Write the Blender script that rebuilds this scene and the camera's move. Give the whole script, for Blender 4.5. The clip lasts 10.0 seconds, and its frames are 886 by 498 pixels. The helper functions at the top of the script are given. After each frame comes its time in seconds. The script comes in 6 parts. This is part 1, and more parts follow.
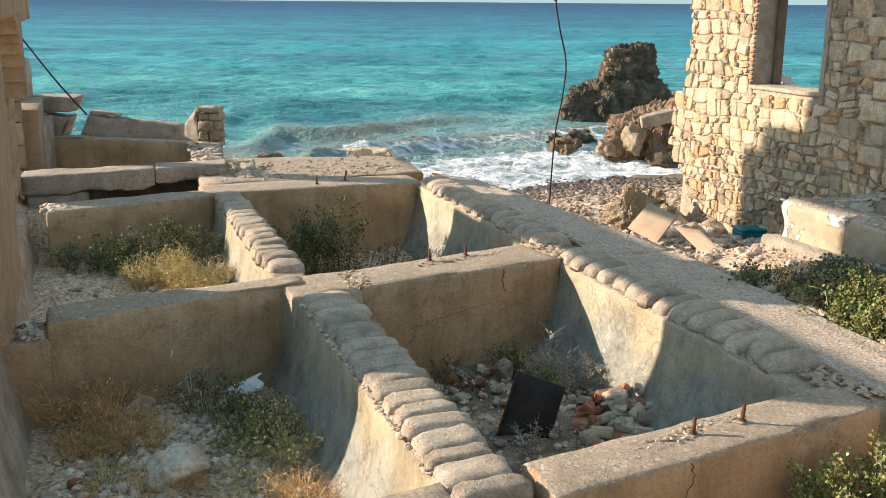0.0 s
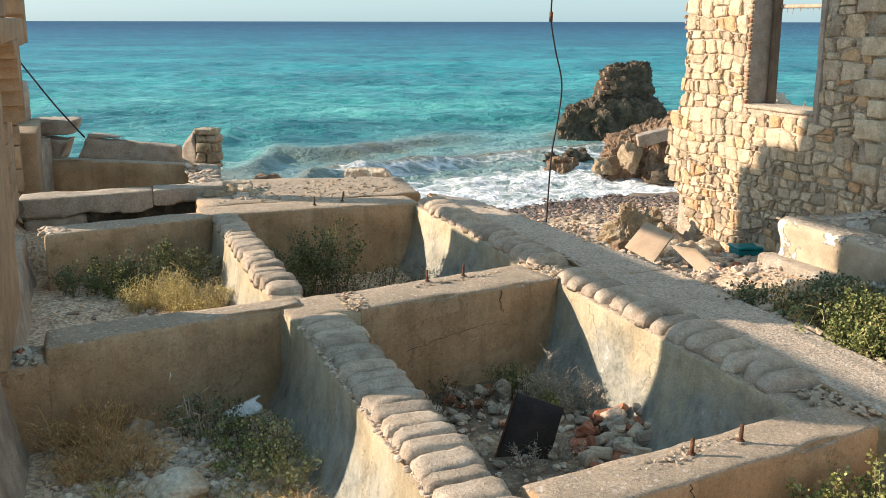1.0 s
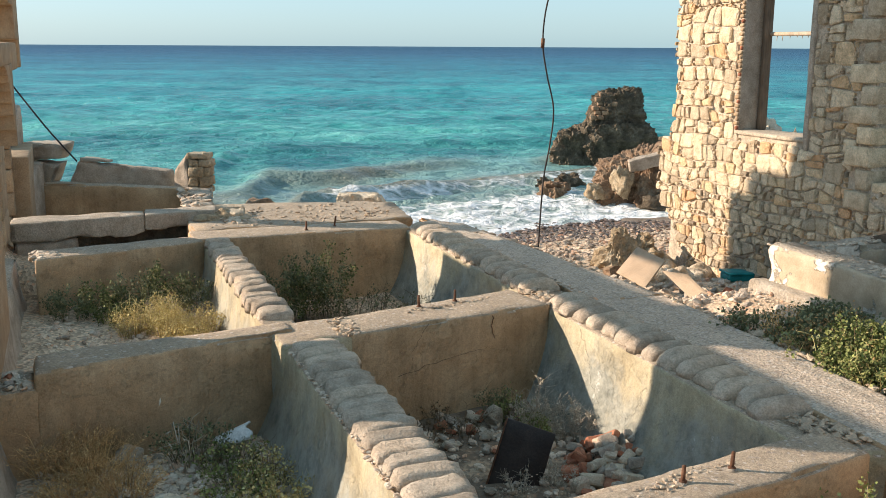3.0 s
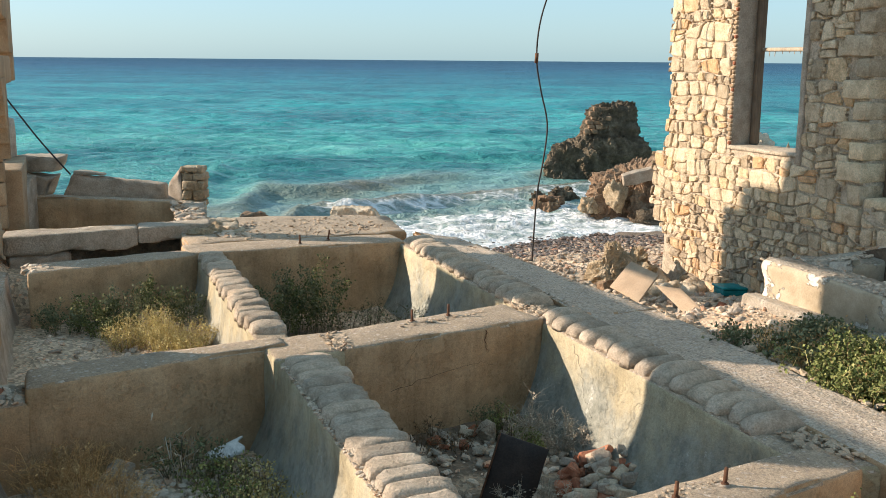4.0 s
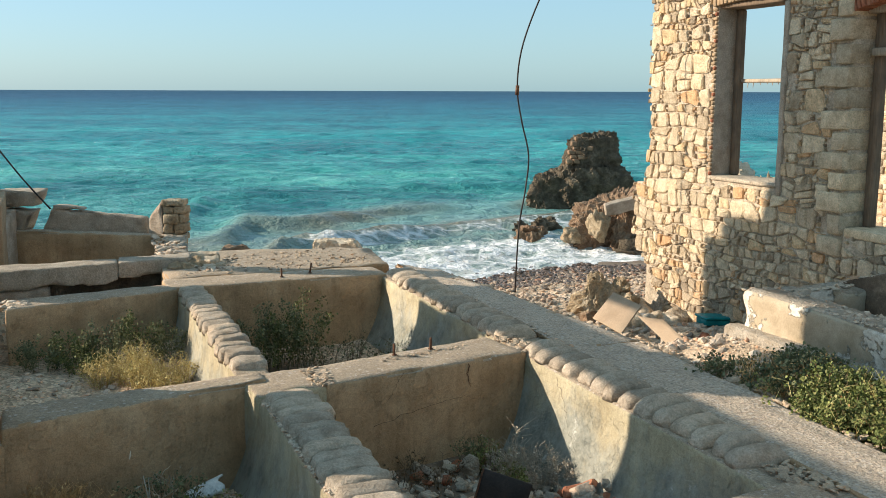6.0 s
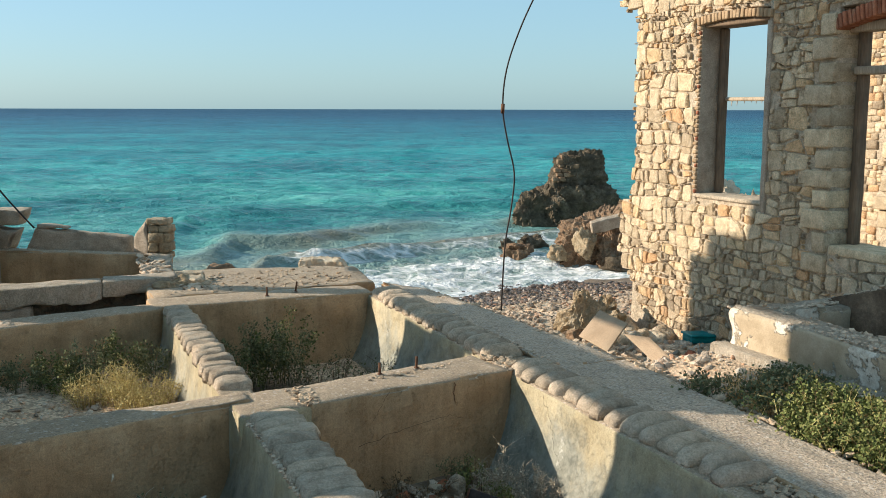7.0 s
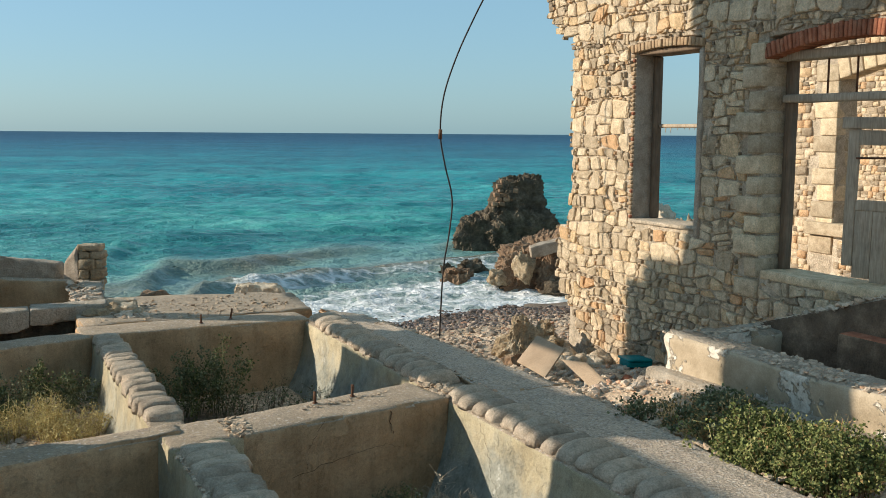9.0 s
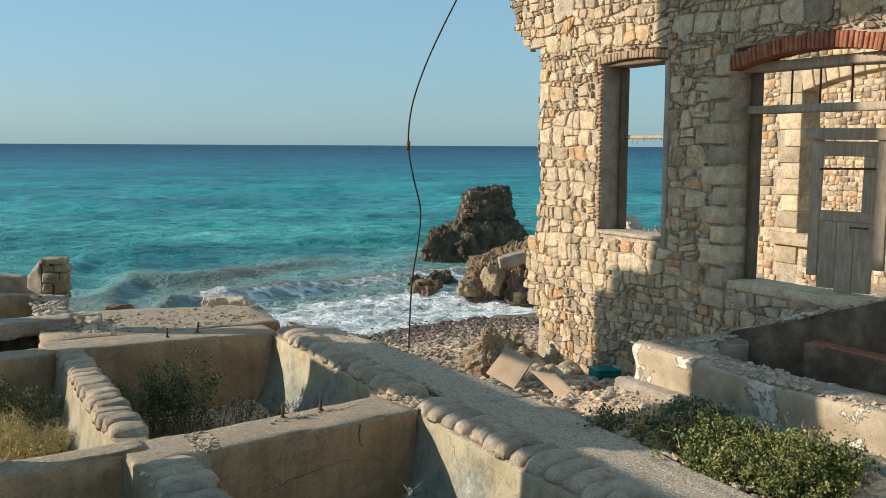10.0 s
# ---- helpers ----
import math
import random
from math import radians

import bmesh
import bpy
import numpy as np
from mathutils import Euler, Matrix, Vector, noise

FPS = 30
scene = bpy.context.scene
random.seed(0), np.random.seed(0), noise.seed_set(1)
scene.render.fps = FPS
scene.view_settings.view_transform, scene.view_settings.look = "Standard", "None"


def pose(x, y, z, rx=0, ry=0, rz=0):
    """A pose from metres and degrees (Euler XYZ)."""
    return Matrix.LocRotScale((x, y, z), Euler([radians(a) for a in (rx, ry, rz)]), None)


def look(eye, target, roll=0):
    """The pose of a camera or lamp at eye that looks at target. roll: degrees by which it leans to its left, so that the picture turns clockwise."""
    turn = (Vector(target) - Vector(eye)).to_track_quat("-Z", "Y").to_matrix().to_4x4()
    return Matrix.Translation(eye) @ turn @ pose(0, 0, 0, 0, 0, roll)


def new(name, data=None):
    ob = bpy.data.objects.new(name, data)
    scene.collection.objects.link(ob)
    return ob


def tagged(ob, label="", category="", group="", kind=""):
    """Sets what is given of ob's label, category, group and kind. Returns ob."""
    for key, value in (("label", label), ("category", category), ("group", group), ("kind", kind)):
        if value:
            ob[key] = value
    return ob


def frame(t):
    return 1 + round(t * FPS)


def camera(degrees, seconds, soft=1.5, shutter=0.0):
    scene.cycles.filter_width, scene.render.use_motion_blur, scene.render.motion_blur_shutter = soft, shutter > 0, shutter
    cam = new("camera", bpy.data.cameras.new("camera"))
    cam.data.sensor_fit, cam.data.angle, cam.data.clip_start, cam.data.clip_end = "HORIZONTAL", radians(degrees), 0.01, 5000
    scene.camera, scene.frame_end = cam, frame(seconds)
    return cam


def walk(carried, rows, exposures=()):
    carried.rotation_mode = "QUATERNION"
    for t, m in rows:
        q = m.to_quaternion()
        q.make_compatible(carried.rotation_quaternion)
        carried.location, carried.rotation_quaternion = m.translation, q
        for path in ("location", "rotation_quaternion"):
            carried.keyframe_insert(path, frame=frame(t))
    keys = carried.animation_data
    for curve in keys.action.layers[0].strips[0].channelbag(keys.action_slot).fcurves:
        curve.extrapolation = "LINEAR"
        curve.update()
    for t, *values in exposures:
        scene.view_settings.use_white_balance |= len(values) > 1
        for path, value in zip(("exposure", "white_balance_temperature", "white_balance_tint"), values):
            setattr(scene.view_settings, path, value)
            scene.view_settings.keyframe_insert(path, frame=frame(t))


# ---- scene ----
cam = camera(48.26, 10.0, soft=0.7)
# seconds, x, y, z, yaw, pitch, roll
ROWS = [
    (0.0, 0.001, 0.001, 2.504, -0.059, -14.073, -0.456),
    (0.5, -0.000, -0.012, 2.534, -0.115, -13.647, -0.363),
    (1.0, 0.003, -0.017, 2.533, -0.189, -12.997, -0.097),
    (1.5, 0.004, -0.017, 2.546, -0.318, -12.714, -0.271),
    (2.0, 0.006, -0.015, 2.550, -0.401, -12.374, -0.302),
    (2.5, 0.009, -0.017, 2.545, -0.495, -11.985, -0.270),
    (4.0, 0.021, -0.014, 2.558, -0.951, -10.845, -0.477),
    (4.5, 0.024, -0.008, 2.562, -1.163, -10.421, -0.559),
    (5.0, 0.028, 0.005, 2.574, -1.348, -10.049, -0.649),
    (5.5, 0.038, 0.015, 2.583, -1.553, -9.610, -0.356),
    (7.0, 0.061, 0.042, 2.590, -2.634, -8.084, -0.138),
    (7.5, 0.071, 0.055, 2.587, -3.199, -7.627, -0.131),
    (8.0, 0.087, 0.074, 2.592, -4.391, -7.379, -0.270),
    (8.5, 0.103, 0.089, 2.592, -5.218, -6.978, -0.164),
    (9.0, 0.119, 0.105, 2.607, -6.037, -6.687, -0.398),
    (9.5, 0.129, 0.119, 2.599, -6.890, -6.297, -0.068),
    (10.0, 0.131, 0.132, 2.606, -7.825, -6.011, -0.303),
]
walk(cam, [(t, pose(x, y, z, 0, 0, yaw) @ pose(0, 0, 0, pitch) @ pose(0, 0, 0, 0, roll) @ pose(0, 0, 0, 90)) for t, x, y, z, yaw, pitch, roll in ROWS],
     exposures=[(0.0, 0.94, 6650.0, 15.5), (2.5, 0.89, 6620.0, 15.5), (5.0, 0.75, 6480.0, 11.5), (7.5, 0.54, 6350.0, 8.5), (10.0, 0.28, 6200.0, 7.5)])

# ---- light ----
SUN_AZ, SUN_EL = radians(-8.0), radians(20.0)
ray_dir = Vector((math.cos(SUN_EL) * math.cos(SUN_AZ), math.cos(SUN_EL) * math.sin(SUN_AZ), -math.sin(SUN_EL)))
sun = new("sun", bpy.data.lights.new("sun", "SUN"))
sun.data.energy, sun.data.angle, sun.data.color = 4.85, radians(0.6), (1.0, 0.86, 0.69)
sun.matrix_world = look((-40, 0, 30), Vector((-40, 0, 30)) + ray_dir)
world = bpy.data.worlds.new("world")
scene.world = world
world.use_nodes = True
wn = world.node_tree.nodes
sky = wn.new("ShaderNodeTexSky")
sky.sky_type, sky.sun_disc = "NISHITA", False
sky.sun_elevation = SUN_EL
sky.sun_rotation = math.atan2(-ray_dir.x, -ray_dir.y)
sky.air_density, sky.dust_density, sky.ozone_density = 1.0, 0.8, 3.0
wn["Background"].inputs[1].default_value = 0.103
tint = wn.new("ShaderNodeMix")
tint.data_type, tint.blend_type = "RGBA", "MULTIPLY"
tint.inputs[0].default_value, tint.inputs[7].default_value = 1.0, (0.87, 0.95, 1.14, 1)
world.node_tree.links.new(sky.outputs[0], tint.inputs[6])
haze = wn.new("ShaderNodeMix")
haze.data_type = "RGBA"
haze.inputs[0].default_value, haze.inputs[7].default_value = 0.52, (2.85, 4.72, 5.2, 1)
world.node_tree.links.new(tint.outputs[2], haze.inputs[6])
world.node_tree.links.new(haze.outputs[2], wn["Background"].inputs[0])

# ---- frame of the ruin: s runs along the walls towards the sea, c across ----
U, N = Vector((-0.342, 0.9397, 0)), Vector((0.9397, 0.342, 0))
rng = random.Random(7)


def P(s, c, z=0.0):
    v = U * s + N * c
    return Vector((v.x, v.y, z))


def sc(x, y):
    return x * U.x + y * U.y, x * N.x + y * N.y


def smooth(e0, e1, x):
    t = min(max((x - e0) / (e1 - e0), 0.0), 1.0)
    return t * t * (3 - 2 * t)


def fbm(x, y, z=0.0, octaves=4):
    return noise.fractal(Vector((x, y, z)), 0.8, 2.1, octaves)


# ---- materials ----
class Nodes:
    def __init__(self, name):
        self.mat = bpy.data.materials.new(name)
        self.mat.use_nodes = True
        self.tree = self.mat.node_tree
        self.bsdf = self.tree.nodes["Principled BSDF"]

    def add(self, kind, **sets):
        node = self.tree.nodes.new("ShaderNode" + kind)
        for key, value in sets.items():
            setattr(node, key, value)
        return node

    def link(self, a, b):
        self.tree.links.new(a, b)

    def pos(self):
        return self.add("NewGeometry").outputs["Position"]

    def noise(self, scale, detail=5.0, rough=0.6, vec=None):
        node = self.add("TexNoise")
        node.inputs["Scale"].default_value, node.inputs["Detail"].default_value = scale, detail
        node.inputs["Roughness"].default_value = rough
        self.link(vec or self.pos(), node.inputs["Vector"])
        return node.outputs["Fac"]

    def voro(self, scale, feature="F1", out="Distance", vec=None):
        node = self.add("TexVoronoi", feature=feature)
        node.inputs["Scale"].default_value = scale
        self.link(vec or self.pos(), node.inputs["Vector"])
        return node.outputs[out]

    def ramp(self, fac, stops):
        node = self.add("ValToRGB")
        els = node.color_ramp.elements
        while len(els) < len(stops):
            els.new(0.5)
        for el, (p, col) in zip(els, stops):
            el.position, el.color = p, (*col, 1) if len(col) == 3 else col
        self.link(fac, node.inputs[0])
        return node.outputs[0]

    def mix(self, fac, a, b, mode="MIX"):
        node = self.add("Mix", data_type="RGBA", blend_type=mode)
        for sock, val in ((node.inputs[0], fac), (node.inputs[6], a), (node.inputs[7], b)):
            if isinstance(val, (int, float)):
                sock.default_value = val
            elif isinstance(val, tuple):
                sock.default_value = (*val, 1)
            else:
                self.link(val, sock)
        return node.outputs[2]

    def math(self, op, a, b=0.0, c=0.0):
        node = self.add("Math", operation=op)
        for sock, val in zip(node.inputs, (a, b, c)):
            if isinstance(val, (int, float)):
                sock.default_value = val
            else:
                self.link(val, sock)
        return node.outputs[0]

    def range(self, val, a, b, c=0.0, d=1.0):
        node = self.add("MapRange")
        self.link(val, node.inputs[0])
        for i, v in enumerate((a, b, c, d)):
            node.inputs[i + 1].default_value = v
        return node.outputs[0]

    def random(self):
        return self.add("ObjectInfo").outputs["Random"]

    def island(self):
        return self.add("NewGeometry").outputs["Random Per Island"]

    def bump(self, height, strength, distance=0.02, after=None):
        node = self.add("Bump")
        node.inputs["Strength"].default_value, node.inputs["Distance"].default_value = strength, distance
        self.link(height, node.inputs["Height"])
        if after:
            self.link(after, node.inputs["Normal"])
        return node.outputs[0]

    def done(self, color, rough=0.9, normal=None, metal=0.0, spec=0.3):
        b = self.bsdf
        if isinstance(color, tuple):
            b.inputs["Base Color"].default_value = (*color, 1)
        else:
            self.link(color, b.inputs["Base Color"])
        if isinstance(rough, (int, float)):
            b.inputs["Roughness"].default_value = rough
        else:
            self.link(rough, b.inputs["Roughness"])
        b.inputs["Metallic"].default_value = metal
        b.inputs["Specular IOR Level"].default_value = spec
        if normal:
            self.link(normal, b.inputs["Normal"])
        return self.mat


def grainy(name, dark, mid, light, scale=3.0, grain=60.0, bump=0.5, rough=0.9, vary=None, dist=0.01, pits=None):
    """A mineral surface: broad stains, fine grain, relief; vary adds a piece-to-piece tint."""
    m = Nodes(name)
    broad = m.noise(scale, 6, 0.65)
    fine = m.noise(grain, 4, 0.7)
    col = m.ramp(broad, [(0.3, dark), (0.5, mid), (0.68, light)])
    col = m.mix(0.55, col, m.ramp(fine, [(0.35, (0.55, 0.55, 0.55)), (0.65, (1.25, 1.22, 1.2))]), "MULTIPLY")
    if vary:
        pick = m.random() if vary[0] == "object" else m.island()
        col = m.mix(vary[1], col, m.ramp(pick, vary[2]), "MULTIPLY")
    nrm = m.bump(m.noise(scale * 5, 5, 0.65), bump * 0.7, dist * 3)
    nrm = m.bump(fine, bump, dist, nrm)
    if pits:
        nrm = m.bump(m.voro(pits), bump * 0.45, dist, nrm)
    return m.done(col, rough, nrm)


def concrete(name, tones, stain=False):
    """Old cement render: broad tone, blotches, run-off streaks, sandy grit, flaked skin, pocks."""
    m = Nodes(name)
    col = m.ramp(m.noise(1.6, 6, 0.62), [(0.32, tones[0]), (0.5, tones[1]), (0.7, tones[2])])
    run = m.add("Mapping")
    m.link(m.pos(), run.inputs["Vector"])
    run.inputs["Scale"].default_value = (4.5, 4.5, 0.55)
    col = m.mix(0.4, col, m.ramp(m.noise(1.4, 6, 0.65, run.outputs[0]), [(0.36, (0.62, 0.60, 0.57)), (0.5, (1, 1, 1)), (0.66, (1.18, 1.17, 1.15))]), "MULTIPLY")
    fine = m.noise(120, 4, 0.75)
    col = m.mix(0.6, col, m.ramp(fine, [(0.3, (0.5, 0.5, 0.5)), (0.7, (1.3, 1.3, 1.3))]), "MULTIPLY")
    speck = m.noise(34, 5, 0.75)
    col = m.mix(0.5, col, m.ramp(speck, [(0.33, (0.55, 0.53, 0.50)), (0.48, (1, 1, 1)), (0.68, (1.16, 1.15, 1.13))]), "MULTIPLY")
    flake = m.range(m.noise(1.9, 9, 0.74), 0.53, 0.55)
    col = m.mix(m.math("MULTIPLY", flake, 0.34), col, m.mix(0.5, col, tones[2]))
    blot = m.range(m.noise(4.2, 8, 0.78), 0.55, 0.66)
    col = m.mix(m.math("MULTIPLY", blot, 0.5), col, tuple(0.45 * q for q in tones[1]))
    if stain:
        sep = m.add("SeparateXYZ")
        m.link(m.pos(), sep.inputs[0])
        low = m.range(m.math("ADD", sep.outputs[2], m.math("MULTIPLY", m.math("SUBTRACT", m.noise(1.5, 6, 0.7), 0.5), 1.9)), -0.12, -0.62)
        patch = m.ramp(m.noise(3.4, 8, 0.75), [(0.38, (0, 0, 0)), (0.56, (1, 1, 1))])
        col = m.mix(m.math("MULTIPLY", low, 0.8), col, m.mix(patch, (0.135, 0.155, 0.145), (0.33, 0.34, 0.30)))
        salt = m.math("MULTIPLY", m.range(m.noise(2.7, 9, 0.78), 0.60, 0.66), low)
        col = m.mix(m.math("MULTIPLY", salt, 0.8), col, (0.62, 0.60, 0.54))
    nrm = m.bump(m.noise(9, 7, 0.7), 0.65, 0.05)
    nrm = m.bump(flake, 0.7, 0.008, nrm)
    nrm = m.bump(speck, 0.5, 0.012, nrm)
    nrm = m.bump(fine, 0.6, 0.006, nrm)
    return m.done(col, 0.94, nrm)


def gravel_top(name, a, b, coarse=False):
    """Sandy concrete worn down to its grit, with scattered pebbles showing."""
    m = Nodes(name)
    col = m.mix(m.ramp(m.noise(2.2, 7, 0.7), [(0.35, (0, 0, 0)), (0.65, (1, 1, 1))]), a, b)
    cells = m.add("SeparateColor")
    m.link(m.voro(75 if coarse else 120, out="Color"), cells.inputs[0])
    col = m.mix(0.6 if coarse else 0.5, col, m.ramp(cells.outputs[0], [(0.0, (0.55, 0.52, 0.5)), (0.5, (1.0, 0.98, 0.95)), (1.0, (1.35, 1.32, 1.26))]), "MULTIPLY")
    grit = m.noise(46, 6, 0.8)
    col = m.mix(0.6, col, m.ramp(grit, [(0.36, (0.5, 0.48, 0.46)), (0.5, (1, 1, 1)), (0.64, (1.25, 1.22, 1.18))]), "MULTIPLY")
    worn = m.range(m.noise(6.5, 8, 0.75), 0.54, 0.64, 0.0, 0.55)
    col = m.mix(worn, col, tuple(0.6 * q for q in a))
    peb = m.add("SeparateColor")
    m.link(m.voro(42, out="Color"), peb.inputs[0])
    col = m.mix(m.range(peb.outputs[1], 0.74 if coarse else 0.88, 0.76 if coarse else 0.90, 0.0, 0.65), col, m.ramp(peb.outputs[2], [(0.0, (0.2, 0.165, 0.14)), (0.5, (0.5, 0.42, 0.34)), (1.0, (0.68, 0.61, 0.53))]))
    nrm = m.bump(m.noise(13, 7, 0.75), 0.7, 0.035)
    nrm = m.bump(m.voro(38 if coarse else 70), 0.6 if coarse else 0.4, 0.016 if coarse else 0.008, nrm)
    nrm = m.bump(grit, 0.7, 0.012, nrm)
    return m.done(col, 0.95, nrm)


CONCRETE = concrete("concrete", ((0.355, 0.226, 0.12), (0.485, 0.316, 0.176), (0.59, 0.41, 0.245)))
CONCRETE_STAINED = concrete("concrete_stained", ((0.345, 0.283, 0.175), (0.46, 0.388, 0.25), (0.55, 0.475, 0.325)), True)
GRAVEL = gravel_top("gravel_concrete", (0.365, 0.29, 0.21), (0.49, 0.39, 0.285))
WALK = gravel_top("pebbled_concrete", (0.46, 0.375, 0.29), (0.60, 0.50, 0.39), True)
COPING = grainy("coping_brick", (0.37, 0.30, 0.22), (0.55, 0.45, 0.34), (0.66, 0.56, 0.44), 7, 60, 1.0, 0.96,
                ("object", 0.9, [(0.0, (0.72, 0.71, 0.70)), (0.5, (1, 1, 1)), (1.0, (1.15, 1.1, 1.05))]), dist=0.014)
STONE = grainy("building_stone", (0.47, 0.37, 0.25), (0.69, 0.57, 0.415), (0.81, 0.70, 0.54), 9, 45, 0.95, 0.92,
               ("object", 1.0, [(0.0, (0.66, 0.63, 0.59)), (0.12, (0.84, 0.80, 0.74)), (0.35, (1.02, 0.99, 0.93)), (0.7, (1.18, 1.14, 1.06)), (0.88, (1.08, 0.95, 0.76)), (0.985, (1.0, 0.74, 0.54))]), pits=28)
STONE_FILL = grainy("building_stone_small", (0.45, 0.35, 0.24), (0.66, 0.54, 0.395), (0.78, 0.67, 0.52), 9, 45, 0.95, 0.92,
                    ("island", 1.0, [(0.0, (0.46, 0.44, 0.42)), (0.16, (0.72, 0.69, 0.65)), (0.4, (1.0, 0.97, 0.92)), (0.7, (1.18, 1.14, 1.06)), (0.9, (1.06, 0.93, 0.75)), (0.985, (1.0, 0.78, 0.60))]), pits=28)
MORTAR = grainy("lime_mortar", (0.36, 0.30, 0.22), (0.53, 0.44, 0.33), (0.67, 0.57, 0.44), 5, 40, 0.9, 0.97, dist=0.02, pits=22)
QUOIN = grainy("quoin_sandstone", (0.47, 0.37, 0.25), (0.67, 0.545, 0.38), (0.80, 0.68, 0.50), 8, 55, 0.95, 0.92,
               ("object", 1.0, [(0.0, (0.62, 0.61, 0.60)), (0.5, (0.92, 0.90, 0.87)), (1.0, (1.12, 1.08, 1.0))]), pits=40)
QUOIN_TAN = grainy("quoin_tan", (0.30, 0.21, 0.125), (0.40, 0.29, 0.18), (0.48, 0.37, 0.24), 3.5, 70, 0.5, 0.92,
                   ("object", 0.8, [(0.0, (0.78, 0.76, 0.75)), (1.0, (1.12, 1.05, 1.0))]), pits=40)
RED_BRICK = grainy("red_brick", (0.27, 0.10, 0.055), (0.38, 0.15, 0.085), (0.46, 0.23, 0.14), 9, 80, 0.6, 0.93,
                   ("object", 0.8, [(0.0, (0.7, 0.68, 0.66)), (1.0, (1.2, 1.15, 1.1))]))
RENDER_GREY = grainy("grey_plaster", (0.30, 0.24, 0.175), (0.46, 0.38, 0.295), (0.57, 0.485, 0.385), 3.5, 60, 0.8, 0.93, dist=0.02)
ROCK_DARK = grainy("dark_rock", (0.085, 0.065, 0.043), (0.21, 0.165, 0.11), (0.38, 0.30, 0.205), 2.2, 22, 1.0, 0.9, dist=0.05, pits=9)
ROCK_TAN = grainy("tan_rock", (0.36, 0.25, 0.145), (0.54, 0.415, 0.265), (0.68, 0.57, 0.41), 2.6, 26, 0.9, 0.92, dist=0.03, pits=14)
ROCK_PALE = grainy("pale_rock", (0.46, 0.34, 0.22), (0.66, 0.54, 0.39), (0.80, 0.71, 0.56), 3.4, 26, 0.9, 0.92, dist=0.03, pits=14)
ROCK_RED = grainy("red_rubble_rock", (0.15, 0.093, 0.056), (0.27, 0.175, 0.108), (0.37, 0.27, 0.175), 3.2, 26, 0.9, 0.92, dist=0.03, pits=18)
PEBBLE = grainy("pebble", (0.284, 0.235, 0.191), (0.42, 0.353, 0.282), (0.525, 0.451, 0.364), 6, 50, 0.3, 0.75,
                ("island", 1.0, [(0.0, (0.35, 0.34, 0.34)), (0.3, (0.7, 0.65, 0.6)), (0.6, (1.0, 0.95, 0.9)), (0.85, (1.3, 1.2, 1.1)), (1.0, (0.95, 0.6, 0.45))]))
PEBBLE_WET = grainy("wet_pebble", (0.10, 0.08, 0.065), (0.16, 0.125, 0.10), (0.23, 0.19, 0.155), 6, 50, 0.3, 0.35,
                    ("island", 1.0, [(0.0, (0.4, 0.38, 0.38)), (0.6, (1.0, 0.95, 0.9)), (1.0, (1.4, 1.1, 0.95))]))
RUBBLE_BITS = grainy("rubble_bits", (0.45, 0.37, 0.285), (0.60, 0.51, 0.41), (0.72, 0.64, 0.53), 8, 60, 0.6, 0.93,
                     ("island", 1.0, [(0.0, (0.5, 0.48, 0.46)), (0.45, (0.95, 0.92, 0.9)), (0.85, (1.2, 1.15, 1.1)), (1.0, (1.0, 0.62, 0.45))]))
RUBBLE = grainy("rubble_piece", (0.36, 0.26, 0.2), (0.441, 0.372, 0.291), (0.567, 0.48, 0.382), 8, 60, 0.6, 0.93,
                ("object", 1.0, [(0.0, (0.7, 0.72, 0.74)), (0.5, (1, 1, 1)), (0.8, (1.15, 1.1, 1.0)), (1.0, (1.3, 1.25, 1.2))]))


def wood_mat(name, a, b):
    m = Nodes(name)
    mp = m.add("Mapping")
    m.link(m.pos(), mp.inputs["Vector"])
    mp.inputs["Scale"].default_value = (9, 9, 0.7)
    g = m.noise(6, 6, 0.7, mp.outputs[0])
    col = m.ramp(g, [(0.3, a), (0.65, b)])
    col = m.mix(0.6, col, m.ramp(m.noise(3, 5), [(0.35, (0.6, 0.6, 0.6)), (0.65, (1.15, 1.1, 1.05))]), "MULTIPLY")
    return m.done(col, 0.85, m.bump(g, 0.5, 0.01))


WOOD = wood_mat("weathered_wood", (0.27, 0.21, 0.15), (0.50, 0.42, 0.32))
WOOD_DARK = wood_mat("brown_wood", (0.13, 0.09, 0.06), (0.24, 0.175, 0.12))
BOARD = grainy("hardboard", (0.33, 0.235, 0.15), (0.41, 0.30, 0.20), (0.46, 0.35, 0.24), 2, 90, 0.2, 0.8)
RUST = grainy("rusty_iron", (0.07, 0.032, 0.018), (0.14, 0.065, 0.035), (0.22, 0.11, 0.06), 14, 120, 0.7, 0.85)
CHARRED = grainy("charred_metal", (0.018, 0.013, 0.011), (0.030, 0.021, 0.017), (0.05, 0.035, 0.028), 5, 60, 0.3, 0.6)
WHITE_SHARD = grainy("glazed_shard", (0.62, 0.60, 0.56), (0.72, 0.71, 0.68), (0.8, 0.79, 0.77), 3, 40, 0.15, 0.35)
TEAL = grainy("teal_plastic", (0.0, 0.13, 0.14), (0.0, 0.20, 0.21), (0.01, 0.26, 0.27), 4, 40, 0.1, 0.4)
# Inner-tank plaster; its dark brown also carries the shade on these faces.
SHADED_PLASTER = grainy("shaded_plaster", (0.10, 0.066, 0.042), (0.18, 0.122, 0.078), (0.32, 0.225, 0.148), 3.5, 50, 0.9, 0.92, dist=0.02, pits=14)
